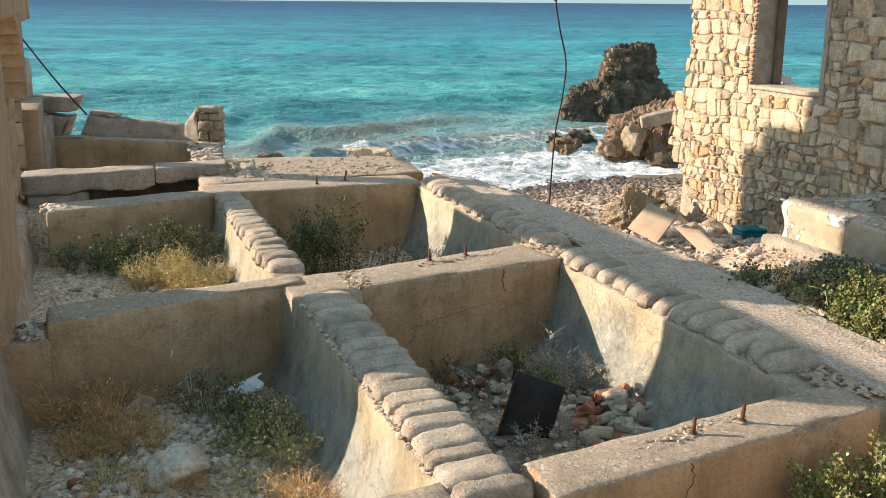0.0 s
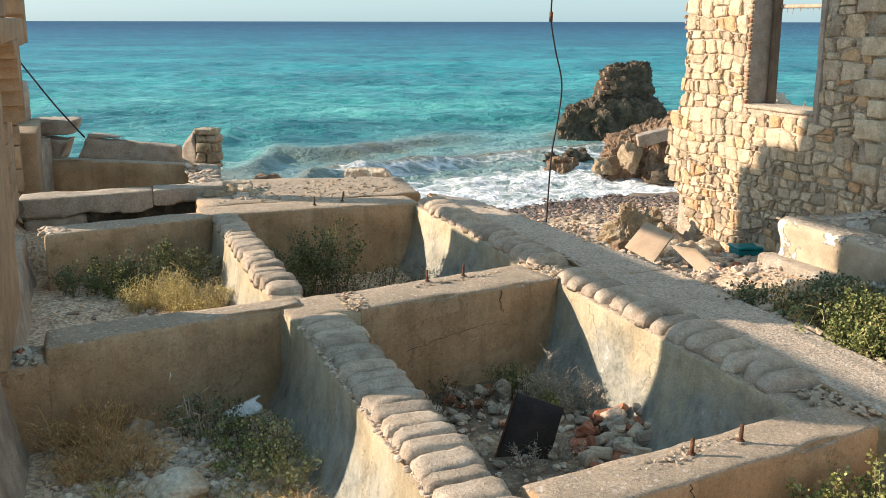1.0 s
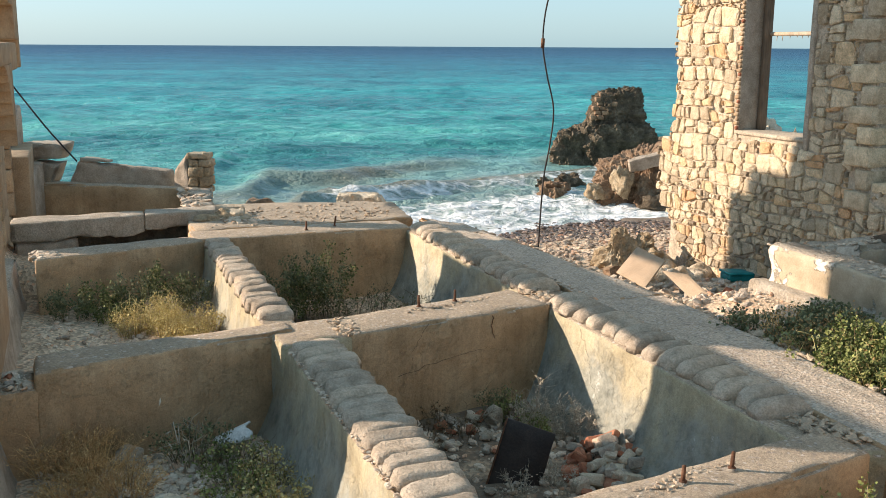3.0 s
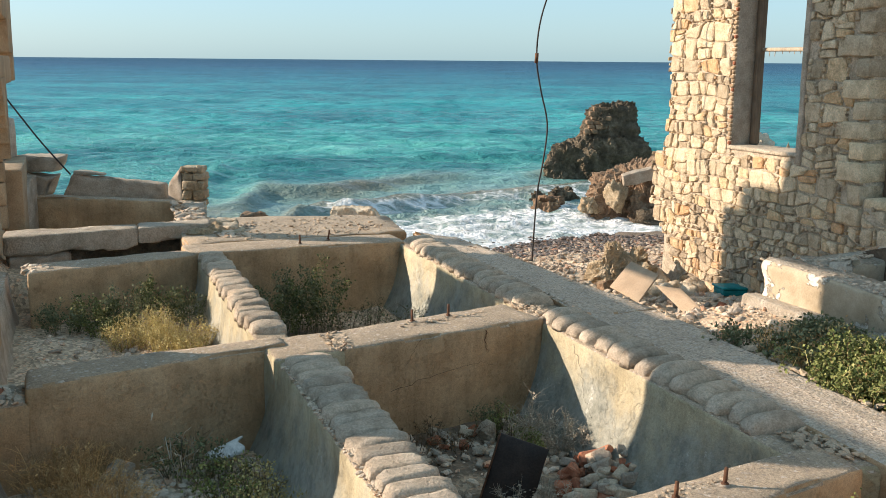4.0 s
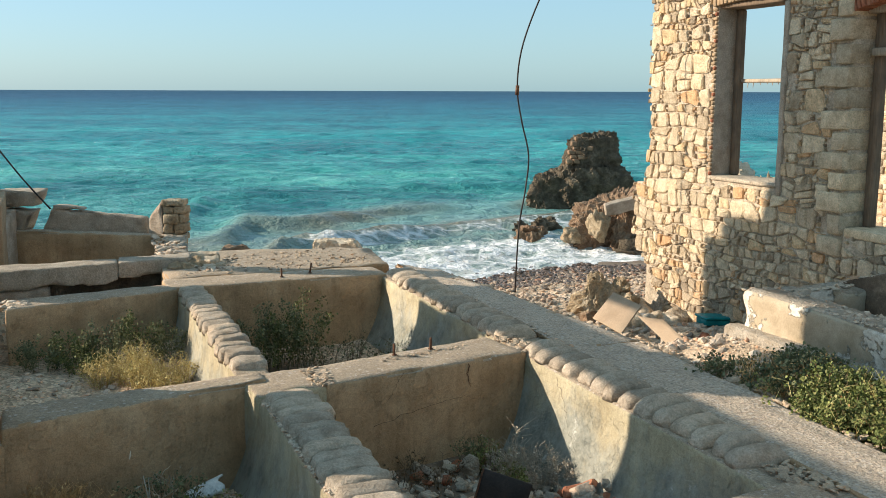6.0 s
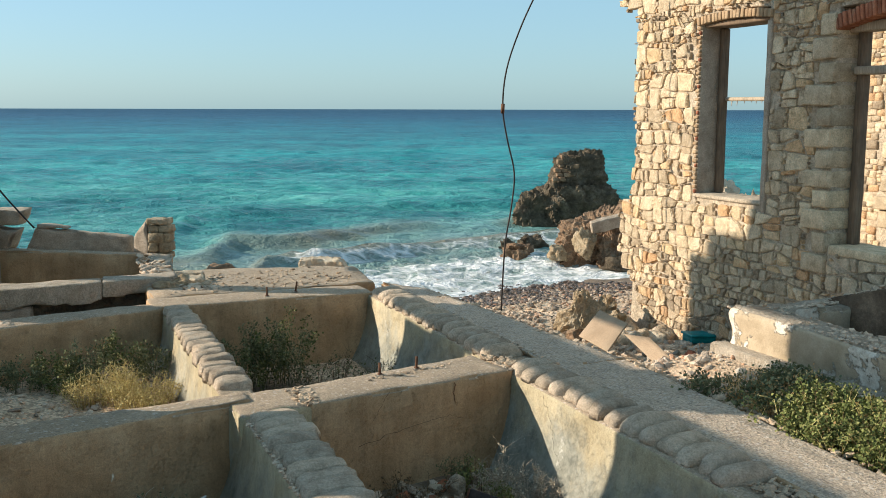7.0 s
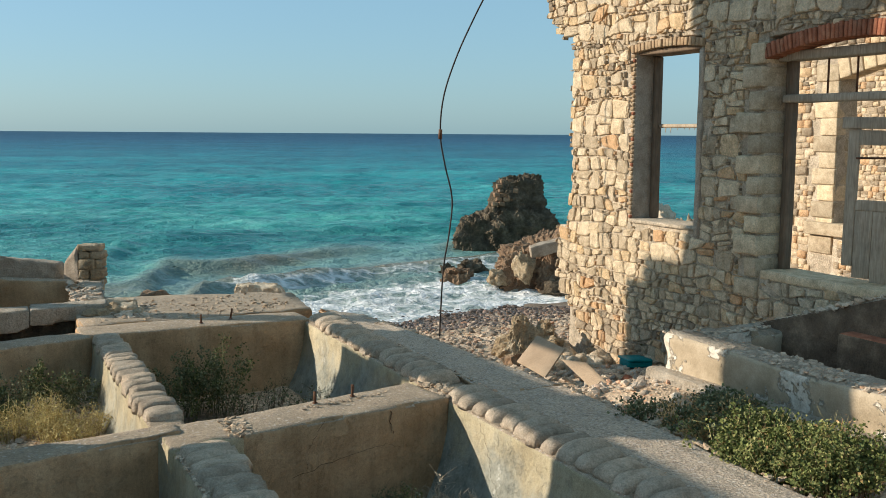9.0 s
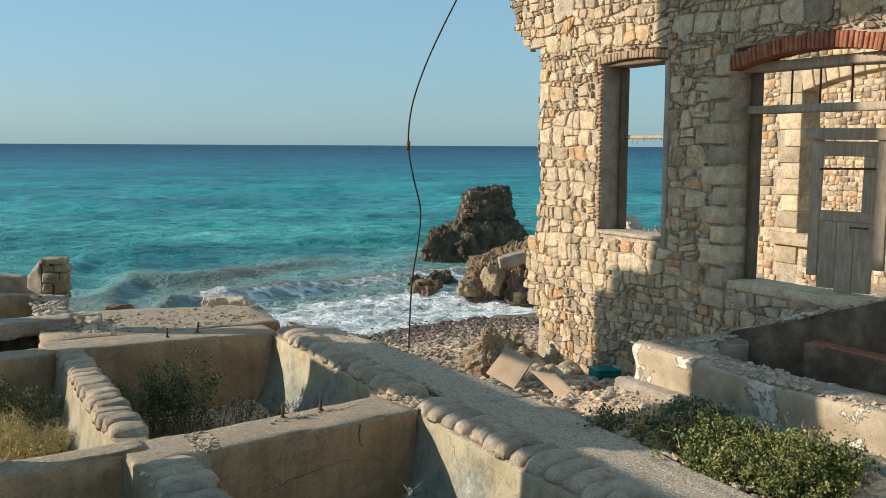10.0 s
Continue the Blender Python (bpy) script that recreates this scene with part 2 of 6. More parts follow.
CABLE = grainy("cable_rubber", (0.012, 0.011, 0.011), (0.02, 0.018, 0.017), (0.05, 0.035, 0.028), 6, 40, 0.2, 0.6)


def leaf_mat(name, stops):
    m = Nodes(name)
    col = m.ramp(m.island(), stops)
    col = m.mix(0.5, col, m.ramp(m.noise(4, 4), [(0.35, (0.6, 0.6, 0.6)), (0.65, (1.2, 1.2, 1.1))]), "MULTIPLY")
    mat = m.done(col, 0.7, None, 0, 0.25)
    m.bsdf.inputs["Transmission Weight"].default_value = 0.0
    m.bsdf.inputs["Subsurface Weight"].default_value = 0.0
    return mat


LEAF_DARK = leaf_mat("dark_green_leaf", [(0.0, (0.055, 0.068, 0.022)), (0.6, (0.12, 0.135, 0.042)), (1.0, (0.25, 0.24, 0.09))])
LEAF_BRIGHT = leaf_mat("bright_green_leaf", [(0.0, (0.11, 0.13, 0.035)), (0.6, (0.24, 0.26, 0.08)), (0.92, (0.36, 0.35, 0.14)), (1.0, (0.32, 0.20, 0.08))])
LEAF_DRY = leaf_mat("straw_leaf", [(0.0, (0.31, 0.23, 0.085)), (0.5, (0.51, 0.40, 0.16)), (1.0, (0.65, 0.56, 0.27))])
LEAF_ORANGE = leaf_mat("orange_dry_leaf", [(0.0, (0.48, 0.27, 0.12)), (0.6, (0.72, 0.43, 0.19)), (1.0, (0.82, 0.60, 0.31))])
LEAF_DUSTY = leaf_mat("dusty_green_leaf", [(0.0, (0.09, 0.10, 0.05)), (0.6, (0.17, 0.18, 0.09)), (0.93, (0.26, 0.25, 0.13)), (1.0, (0.36, 0.25, 0.12))])
LEAF_PALE = leaf_mat("pale_dry_leaf", [(0.0, (0.36, 0.30, 0.23)), (1.0, (0.60, 0.52, 0.42))])
LEAF_CREEP = leaf_mat("creeper_leaf", [(0.0, (0.06, 0.08, 0.022)), (0.45, (0.14, 0.165, 0.048)), (0.8, (0.24, 0.255, 0.085)), (0.95, (0.34, 0.32, 0.13)), (1.0, (0.30, 0.17, 0.07))])
STEM = leaf_mat("brown_stem", [(0.0, (0.10, 0.065, 0.035)), (1.0, (0.24, 0.17, 0.10))])


# ---- mesh helpers ----
def mesh_of(name, verts, faces, mats, smooth_shade=True):
    me = bpy.data.meshes.new(name)
    me.from_pydata([tuple(v) for v in verts], [], faces)
    for mt in (mats if isinstance(mats, (list, tuple)) else [mats]):
        me.materials.append(mt)
    if smooth_shade:
        me.polygons.foreach_set("use_smooth", [True] * len(me.polygons))
    me.update()
    return me


def part(name, me, parent=None, label="", m=None):
    ob = new(name, me)
    if parent:
        ob.parent = parent
    if m is not None:
        ob.matrix_basis = m
    if label:
        ob["label"] = label
    return ob


def thing(name, label, category, me=None, group="", kind="", m=None):
    ob = new(name, me)
    if m is not None:
        ob.matrix_basis = m
    return tagged(ob, label, category, group, kind)


def steps(n, e):
    """Lattice lines from 0 to 1 with extra ones close to the ends, for worn edges."""
    e = min(e, 0.3)
    inner = [e + (1 - 2 * e) * i / n for i in range(n + 1)]
    return [0.0, *inner, 1.0]


def hexa(corners, div=(4, 4, 4), worn=0.02, amp=0.008, freq=6.0, seed=0.0, chips=0.0):
    """A block between eight corners (bottom four, then top four, both in turn), with worn edges and an uneven face: verts, faces."""
    b, t = corners[:4], corners[4:]
    lens = ((b[1] - b[0]).length, (b[3] - b[0]).length, max((t[0] - b[0]).length, 1e-3))
    lines = [steps(d, worn / max(l, 1e-3)) for d, l in zip(div, lens)]
    nx, ny, nz = (len(l) - 1 for l in lines)
    mid = sum((Vector(q) for q in corners), Vector()) / 8
    index, verts, faces = {}, [], []

    def vert(i, j, k):
        key = (i, j, k)
        if key not in index:
            a, bb, cc = lines[0][i], lines[1][j], lines[2][k]
            lo = (b[0] * (1 - a) + b[1] * a) * (1 - bb) + (b[3] * (1 - a) + b[2] * a) * bb
            hi = (t[0] * (1 - a) + t[1] * a) * (1 - bb) + (t[3] * (1 - a) + t[2] * a) * bb
            p = lo * (1 - cc) + hi * cc
            ends = (i in (0, nx)) + (j in (0, ny)) + (k in (0, nz))
            if ends >= 2:
                pull = worn * (0.32 if ends == 2 else 0.45)
                if chips:
                    pull += chips * max(0.0, fbm(p.x * 2.3 + seed, p.y * 2.3, p.z * 2.3, 3) - 0.1)
                d = Vector()
                if i in (0, nx):
                    d += (b[1] - b[0]).normalized() * (1 if i == 0 else -1)
                if j in (0, ny):
                    d += (b[3] - b[0]).normalized() * (1 if j == 0 else -1)
                if k in (0, nz):
                    d += Vector((0, 0, 1 if k == 0 else -1))
                p = p + d * pull
            q = p * freq + Vector((seed, seed * 1.7, -seed))
            p = p + Vector((fbm(q.x, q.y, q.z, 3), fbm(q.x + 31, q.y, q.z, 3), fbm(q.x, q.y + 57, q.z, 3))) * amp
            index[key] = len(verts)
            verts.append(p)
        return index[key]

    def quads(get, na, nb, flip):
        for i in range(na):
            for j in range(nb):
                f = [get(i, j), get(i + 1, j), get(i + 1, j + 1), get(i, j + 1)]
                faces.append(f[::-1] if flip else f)

    quads(lambda i, j: vert(i, j, 0), nx, ny, True)
    quads(lambda i, j: vert(i, j, nz), nx, ny, False)
    quads(lambda i, j: vert(i, 0, j), nx, nz, False)
    quads(lambda i, j: vert(i, ny, j), nx, nz, True)
    quads(lambda i, j: vert(0, i, j), ny, nz, True)
    quads(lambda i, j: vert(nx, i, j), ny, nz, False)
    return verts, faces


def box_corners(x0, x1, y0, y1, z0, z1):
    return [Vector(q) for q in ((x0, y0, z0), (x1, y0, z0), (x1, y1, z0), (x0, y1, z0), (x0, y0, z1), (x1, y0, z1), (x1, y1, z1), (x0, y1, z1))]


def sc_corners(plan, z0, z1):
    """Corners of a block from four (s, c) plan points."""
    return [P(s, c, z0) for s, c in plan] + [P(s, c, z1) for s, c in plan]


def fix_winding(plan):
    area = sum(plan[i][0] * plan[(i + 1) % 4][1] - plan[(i + 1) % 4][0] * plan[i][1] for i in range(4))
    return plan if area < 0 else plan[::-1]


def two_tone(name, verts, faces, side, top, limit=0.75):
    """A block mesh whose upward faces take the second material."""
    me = mesh_of(name, verts, faces, [side, top])
    for poly in me.polygons:
        if poly.normal.z > limit:
            poly.material_index = 1
    return me


def joined(chunks):
    verts, faces = [], []
    for v, f in chunks:
        base = len(verts)
        verts.extend(v)
        faces.extend([[i + base for i in q] for q in f])
    return verts, faces


def rock_shape(seed, size=(1, 1, 1), rough=0.25, sub=3, flat=0.0, freq=1.1):
    """An uneven boulder about its own centre, with broken facets."""
    bm = bmesh.new()
    bmesh.ops.create_icosphere(bm, subdivisions=sub, radius=1.0)
    r = random.Random(seed)
    cuts = [(Vector((r.gauss(0, 1), r.gauss(0, 1), r.gauss(0, 1))).normalized(), r.uniform(0.55, 0.85)) for _ in range(9)]
    out = []
    for v in bm.verts:
        p = v.co.copy()
        for d, lim in cuts:
            over = p.dot(d) - lim
            if over > 0:
                p -= d * over * 0.85
        q = v.co * freq + Vector((seed * 3.1, seed * 1.3, seed))
        p *= 1 + rough * fbm(q.x, q.y, q.z, 5)
        out.append(Vector((p.x * size[0], p.y * size[1], p.z * size[2])))
    faces = [[v.index for v in f.verts] for f in bm.faces]
    bm.free()
    return out, faces


def tube(points, radius, sides=6, taper=1.0):
    """A bent rod through the points: verts, faces."""
    verts, faces = [], []
    pts = [Vector(p) for p in points]
    for i, p in enumerate(pts):
        d = (pts[min(i + 1, len(pts) - 1)] - pts[max(i - 1, 0)]).normalized()
        a = d.orthogonal().normalized()
        b = d.cross(a)
        rr = radius * (1 + (taper - 1) * i / max(1, len(pts) - 1))
        for k in range(sides):
            w = 2 * math.pi * k / sides
            verts.append(p + (a * math.cos(w) + b * math.sin(w)) * rr)
    for i in range(len(pts) - 1):
        for k in range(sides):
            k2 = (k + 1) % sides
            faces.append([i * sides + k, i * sides + k2, (i + 1) * sides + k2, (i + 1) * sides + k])
    faces.append(list(range(sides))[::-1])
    faces.append([(len(pts) - 1) * sides + k for k in range(sides)])
    return verts, faces


# ---- ground: one sheet ----
SEA = -1.9


def coast(c):
    return 17.4 + 5.0 * smooth(4.3, 6.6, c) + 1.2 * smooth(7.0, 14.0, c)


def land_height(s, c):
    tank = -0.97 + 0.3 * smooth(1.9, 1.6, c) * smooth(8.6, 9.2, s) + 0.1 * smooth(1.9, 1.6, c) * smooth(8.8, 8.2, s)
    shelf = -0.32
    z = tank + (shelf - tank) * smooth(13.2, 13.7, s)
    # strip beside the walkway: a bank near the second tank, falling to the beach
    bank = -0.14 + 0.2 * smooth(5.8, 6.8, c) * smooth(8.9, 8.0, s) - 0.5 * smooth(7.2, 7.4, c) * smooth(8.5, 8.0, s)
    bank += -0.40 * smooth(8.6, 10.2, s) * smooth(5.3, 6.2, c) - 0.26 * smooth(10.2, 12.4, s) * smooth(5.3, 6.2, c) - 0.35 * smooth(12.4, 15.0, s)
    z = z + (bank - z) * smooth(4.7, 5.2, c)
    z = z + (0.2 - z) * smooth(8.9, 9.6, c) * smooth(13.2, 12.2, s)
    near = 0.85 - 1.45 * smooth(1.5, 2.3, s)
    z = z + (near - z) * smooth(4.5, 4.0, s)
    return z


def ground_height(x, y):
    s, c = sc(x, y)
    edge = coast(c)
    run = 2.6 if c < 5 else 7.5
    t = smooth(edge - run, edge + 0.6, s)
    z = land_height(s, c)
    z = z + (SEA - 0.12 - z) * t
    if s > edge:
        z -= min(6.0, 0.22 * (s - edge))
    if c < -0.8:
        z = z + (0.1 - z) * smooth(-0.8, -1.2, c) * smooth(17.0, 15.5, s)
    bumps = 0.05 * fbm(x * 1.3, y * 1.3, 3.0, 5) + 0.02 * fbm(x * 6, y * 6, 1.0, 3)
    return z + bumps


def lines(dense0, dense1, step, low, high):
    out = list(np.arange(dense0, dense1, step))
    d, v = step, dense0
    while v > low:
        d *= 1.35
        v -= d
        out.insert(0, max(v, low))
    d, v = step, out[-1]
    while v < high:
        d *= 1.35
        v += d
        out.append(min(v, high))
    return out


def sheet(xs, ys, height):
    verts = [(x, y, height(x, y)) for y in ys for x in xs]
    w = len(xs)
    faces = [[j * w + i, j * w + i + 1, (j + 1) * w + i + 1, (j + 1) * w + i] for j in range(len(ys) - 1) for i in range(w - 1)]
    return verts, faces


def ground_material():
    m = Nodes("stony_ground")
    cell = m.add("SeparateColor")
    m.link(m.voro(32, out="Color"), cell.inputs[0])
    col = m.ramp(m.noise(1.4, 6, 0.65), [(0.32, (0.40, 0.295, 0.195)), (0.5, (0.53, 0.41, 0.29)), (0.68, (0.64, 0.52, 0.39))])
    col = m.mix(0.8, col, m.ramp(cell.outputs[0], [(0.0, (0.45, 0.42, 0.4)), (0.5, (0.95, 0.92, 0.9)), (0.9, (1.5, 1.45, 1.4)), (1.0, (1.3, 0.85, 0.65))]), "MULTIPLY")
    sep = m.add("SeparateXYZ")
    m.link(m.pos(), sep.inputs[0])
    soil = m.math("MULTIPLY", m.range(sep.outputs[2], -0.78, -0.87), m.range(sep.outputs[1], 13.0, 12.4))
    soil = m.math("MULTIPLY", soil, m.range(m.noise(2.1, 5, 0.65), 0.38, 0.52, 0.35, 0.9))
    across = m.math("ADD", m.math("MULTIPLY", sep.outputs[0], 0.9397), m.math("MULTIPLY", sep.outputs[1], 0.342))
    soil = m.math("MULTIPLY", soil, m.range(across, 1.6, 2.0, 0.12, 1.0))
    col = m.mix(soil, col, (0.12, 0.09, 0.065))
    wet = m.range(m.math("ADD", sep.outputs[2], m.math("MULTIPLY", m.noise(1.1, 4), 0.25)), -1.35, -1.62)
    col = m.mix(m.math("MULTIPLY", wet, 0.7), col, (0.07, 0.055, 0.045))
    rough = m.range(wet, 0.0, 1.0, 0.95, 0.4)
    nrm = m.bump(m.voro(32), 0.6, 0.02)
    nrm = m.bump(m.noise(40, 5, 0.7), 0.5, 0.01, nrm)
    return m.done(col, rough, nrm)


gx, gy = lines(-8.5, 9.0, 0.11, -4700, 4700), lines(2.2, 27.0, 0.11, -4700, 4700)
gv, gf = sheet(gx, gy, lambda x, y: ground_height(x, y) if -60 < x < 60 and -60 < y < 90 else (-7.0 if y > -20 else 0.8))
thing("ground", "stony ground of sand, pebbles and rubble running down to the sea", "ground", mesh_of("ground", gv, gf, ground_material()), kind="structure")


# ---- sea ----
def wave(x, y):
    s, c = sc(x, y)
    d = s - coast(c)
    z = SEA
    far = smooth(2, 22, d)
    z += (0.06 + 0.16 * far) * fbm(x * 0.16 + 9, y * 0.42, 2.0, 4)
    z += 0.095 * fbm(x * 0.55, y * 1.25, 5.0, 4)
    # breaking roller and the swell behind it
    wob = 1.3 * fbm(x * 0.13 + 4, y * 0.05, 7.0, 2)
    for at, high, wide in ((6.0, 0.55, 1.1), (11.5, 0.5, 1.6), (19.0, 0.26, 2.4)):
        q = d - at - wob
        z += high * (0.45 + 0.55 * smooth(2.5, 6.0, c)) * math.exp(-(q / (wide if q > 0 else wide * 0.55)) ** 2) * (0.65 + 0.6 * fbm(x * 0.2, at, 1.0, 2))
    z += 0.16 * smooth(4.0, 6.5, c) * smooth(7.0, 4.0, d) * smooth(-0.5, 1.0, d) * fbm(x * 2.0, y * 2.4, 4, 4)
    z += 0.10 * smooth(4.0, 0.0, d) * (0.5 + fbm(x * 1.1, y * 1.1, 2, 4)) * smooth(-1.5, 0.5, d)
    return z


def foam_at(x, y):
    s, c = sc(x, y)
    d = s - coast(c)
    wob = 1.3 * fbm(x * 0.13 + 4, y * 0.05, 7.0, 2)
    right = smooth(5.6, 7.6, c)
    gusts = min(1.0, max(0.0, 0.5 + 1.1 * fbm(x * 0.30, y * 0.5, 3.0, 3)))
    wash = smooth(5.6, 2.4, d - wob) * smooth(-3.5, -1.0, d + 2) * (0.15 + 0.15 * gusts + 0.62 * right)
    crest = math.exp(-((d - 5.6 - wob) / (0.55 + 0.5 * right)) ** 2) * (0.10 + 0.36 * gusts + 0.42 * right)
    edge = 0.5 * math.exp(-((d + 0.4 - 0.4 * wob) / 0.5) ** 2)
    haze = 0.30 * smooth(17.0, 6.5, d)
    return min(1.0, max(wash, crest, haze, edge))


def silt_at(x, y):
    """Sand stirred up in the faces of the rollers."""
    s, c = sc(x, y)
    d = s - coast(c)
    wob = 1.3 * fbm(x * 0.13 + 4, y * 0.05, 7.0, 2)
    out = 0.0
    for at, wide in ((6.6, 1.0), (11.0, 1.2)):
        out = max(out, math.exp(-((d - at - wob) / wide) ** 2) * min(1.0, max(0.0, 0.55 + 0.9 * fbm(x * 0.22, at, 1.0, 3))))
    return out


def sea_material():
    m = Nodes("sea_water")
    sep = m.add("SeparateXYZ")
    m.link(m.pos(), sep.inputs[0])
    mp = m.add("Mapping")
    m.link(m.pos(), mp.inputs["Vector"])
    mp.inputs["Scale"].default_value = (0.62, 1.0, 1.0)
    mp2 = m.add("Mapping")
    m.link(m.pos(), mp2.inputs["Vector"])
    mp2.inputs["Scale"].default_value = (0.012, 0.05, 0.05)
    drift = m.math("MULTIPLY", m.math("SUBTRACT", m.noise(1.0, 5, 0.6, mp2.outputs[0]), 0.5), 0.5)
    dist = m.math("LOGARITHM", m.math("MAXIMUM", sep.outputs[1], 1.0), 10.0)
    t = m.range(m.math("ADD", dist, drift), 1.25, 3.3)
    col = m.ramp(t, [(0.0, (0.19, 0.27, 0.24)), (0.10, (0.10, 0.30, 0.27)), (0.22, (0.045, 0.325, 0.305)), (0.38, (0.005, 0.255, 0.275)), (0.54, (0.004, 0.14, 0.2)), (0.74, (0.005, 0.066, 0.135)), (1.0, (0.006, 0.055, 0.105))])
    # Light and dark wave faces are put into the colour at three scales.
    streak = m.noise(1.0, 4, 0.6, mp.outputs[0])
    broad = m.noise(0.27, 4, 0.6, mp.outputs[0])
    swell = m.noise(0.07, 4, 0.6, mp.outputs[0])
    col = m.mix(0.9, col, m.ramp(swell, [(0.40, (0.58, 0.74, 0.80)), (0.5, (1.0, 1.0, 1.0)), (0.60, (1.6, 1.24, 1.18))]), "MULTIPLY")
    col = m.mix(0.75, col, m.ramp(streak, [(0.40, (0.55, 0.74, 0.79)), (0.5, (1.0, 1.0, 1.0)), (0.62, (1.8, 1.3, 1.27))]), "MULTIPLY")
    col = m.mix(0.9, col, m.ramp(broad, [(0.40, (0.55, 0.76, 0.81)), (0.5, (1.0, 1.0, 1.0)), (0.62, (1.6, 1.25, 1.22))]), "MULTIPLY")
    amount = m.add("Attribute", attribute_name="foam").outputs["Fac"]
    lace = m.voro(1.5, "DISTANCE_TO_EDGE", "Distance", m.mix(0.25, m.pos(), m.add("TexNoise").outputs["Color"], "ADD"))
    lace = m.range(lace, 0.16, 0.0)
    drawn = m.add("Mapping")
    m.link(m.pos(), drawn.inputs["Vector"])
    drawn.inputs["Scale"].default_value = (0.55, 1.25, 1.0)
    pat = m.math("ADD", m.math("MULTIPLY", m.noise(2.3, 8, 0.74, drawn.outputs[0]), 0.9), m.math("MULTIPLY", lace, 0.16))
    foam = m.range(m.math("ADD", pat, m.math("MULTIPLY", amount, 0.62)), 0.86, 1.06)
    flecks = m.math("MULTIPLY", m.range(m.noise(0.33, 8, 0.75, mp.outputs[0]), 0.74, 0.80), m.range(sep.outputs[1], 30.0, 70.0, 0.0, 0.7))
    foam = m.math("MAXIMUM", foam, flecks)
    col = m.mix(m.range(amount, 0.03, 0.4, 0.0, 0.75), col, (0.33, 0.40, 0.365))
    silt = m.add("Attribute", attribute_name="silt").outputs["Fac"]
    col = m.mix(m.math("MULTIPLY", silt, 0.95), col, (0.21, 0.175, 0.115))
    col = m.mix(foam, col, (0.90, 0.90, 0.88))
    rough = m.math("MAXIMUM", m.range(foam, 0.0, 1.0, 0.2, 0.9), m.range(t, 0.1, 0.9, 0.2, 0.45))
    n1 = m.bump(m.noise(0.55, 6, 0.7, mp.outputs[0]), 0.9, 1.0)
    n2 = m.bump(m.noise(3.2, 5, 0.7, mp.outputs[0]), 0.8, 0.25, n1)
    n3 = m.bump(foam, 0.5, 0.08, n2)
    mat = m.done(col, rough, n3, 0, 0.24)
    m.bsdf.inputs["IOR"].default_value = 1.333
    return mat


def grow(start, stop, step, factor, end):
    """Grid lines: even to stop, then ever wider to the end."""
    out = list(np.arange(start, stop, step))
    v = out[-1]
    while v < end:
        step *= factor if v < 420 else 1.35
        v += step
        out.append(min(v, end))
    return out


right_lines = grow(0.0, 30.0, 0.3, 1.04, 4700)
sx = [-q for q in grow(0.3, 16.0, 0.3, 1.04, 4700)][::-1] + right_lines
sy = grow(14.0, 48.0, 0.2, 1.022, 4800)
sv, sf = sheet(sx, sy, lambda x, y: wave(x, y) if y < 900 and abs(x) < 900 else SEA)
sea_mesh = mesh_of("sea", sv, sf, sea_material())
foam_values = sea_mesh.attributes.new("foam", "FLOAT", "POINT")
foam_values.data.foreach_set("value", [foam_at(v[0], v[1]) for v in sv])
silt_values = sea_mesh.attributes.new("silt", "FLOAT", "POINT")
silt_values.data.foreach_set("value", [silt_at(v[0], v[1]) for v in sv])
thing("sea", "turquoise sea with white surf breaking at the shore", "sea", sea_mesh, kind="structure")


# ---- tanks ----
def tank_wall(name, label, plan, z0, z1, side, top, div, seed, worn=0.035, amp=0.012, chips=0.05, flare=(0.0, 0.0), middle=0.0):
    v, f = hexa(sc_corners(fix_winding(plan), z0, z1), div, worn, amp, 2.6, seed, chips)
    # faces that sweep outwards towards the tank floor
    for q in v:
        deep = min(max(-q.z, 0.0), 1.2)
        c = q.x * N.x + q.y * N.y
        q += N * (deep ** 2.2) * (-flare[0] if c < middle else flare[1])
    return thing(name, label, "wall", two_tone(name, v, f, side, top), kind="structure")


BOT = -1.4
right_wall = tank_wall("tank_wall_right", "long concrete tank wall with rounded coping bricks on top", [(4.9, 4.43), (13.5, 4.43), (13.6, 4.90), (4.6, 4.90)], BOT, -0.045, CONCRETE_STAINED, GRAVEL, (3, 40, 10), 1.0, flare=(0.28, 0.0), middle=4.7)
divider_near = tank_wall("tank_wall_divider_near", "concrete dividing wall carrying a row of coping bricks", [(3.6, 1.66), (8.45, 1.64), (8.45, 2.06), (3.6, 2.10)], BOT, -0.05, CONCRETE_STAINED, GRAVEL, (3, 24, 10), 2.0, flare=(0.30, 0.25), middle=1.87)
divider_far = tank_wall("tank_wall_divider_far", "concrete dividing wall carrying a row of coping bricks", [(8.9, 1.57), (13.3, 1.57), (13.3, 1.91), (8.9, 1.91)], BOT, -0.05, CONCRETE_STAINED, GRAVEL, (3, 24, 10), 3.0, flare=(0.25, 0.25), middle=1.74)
tank_wall("tank_wall_near", "thick concrete cross wall with gravelly top and rusty bolts", [(4.18, 2.16), (4.60, 4.70), (5.04, 4.70), (4.64, 2.16)], BOT, 0.0, CONCRETE, GRAVEL, (22, 5, 8), 4.0)
tank_wall("tank_wall_near_left", "concrete cross wall closing the tank beside the building", [(3.75, -0.45), (4.10, 1.70), (4.62, 1.70), (4.27, -0.45)], BOT, -0.02, CONCRETE, GRAVEL, (14, 5, 6), 14.0)
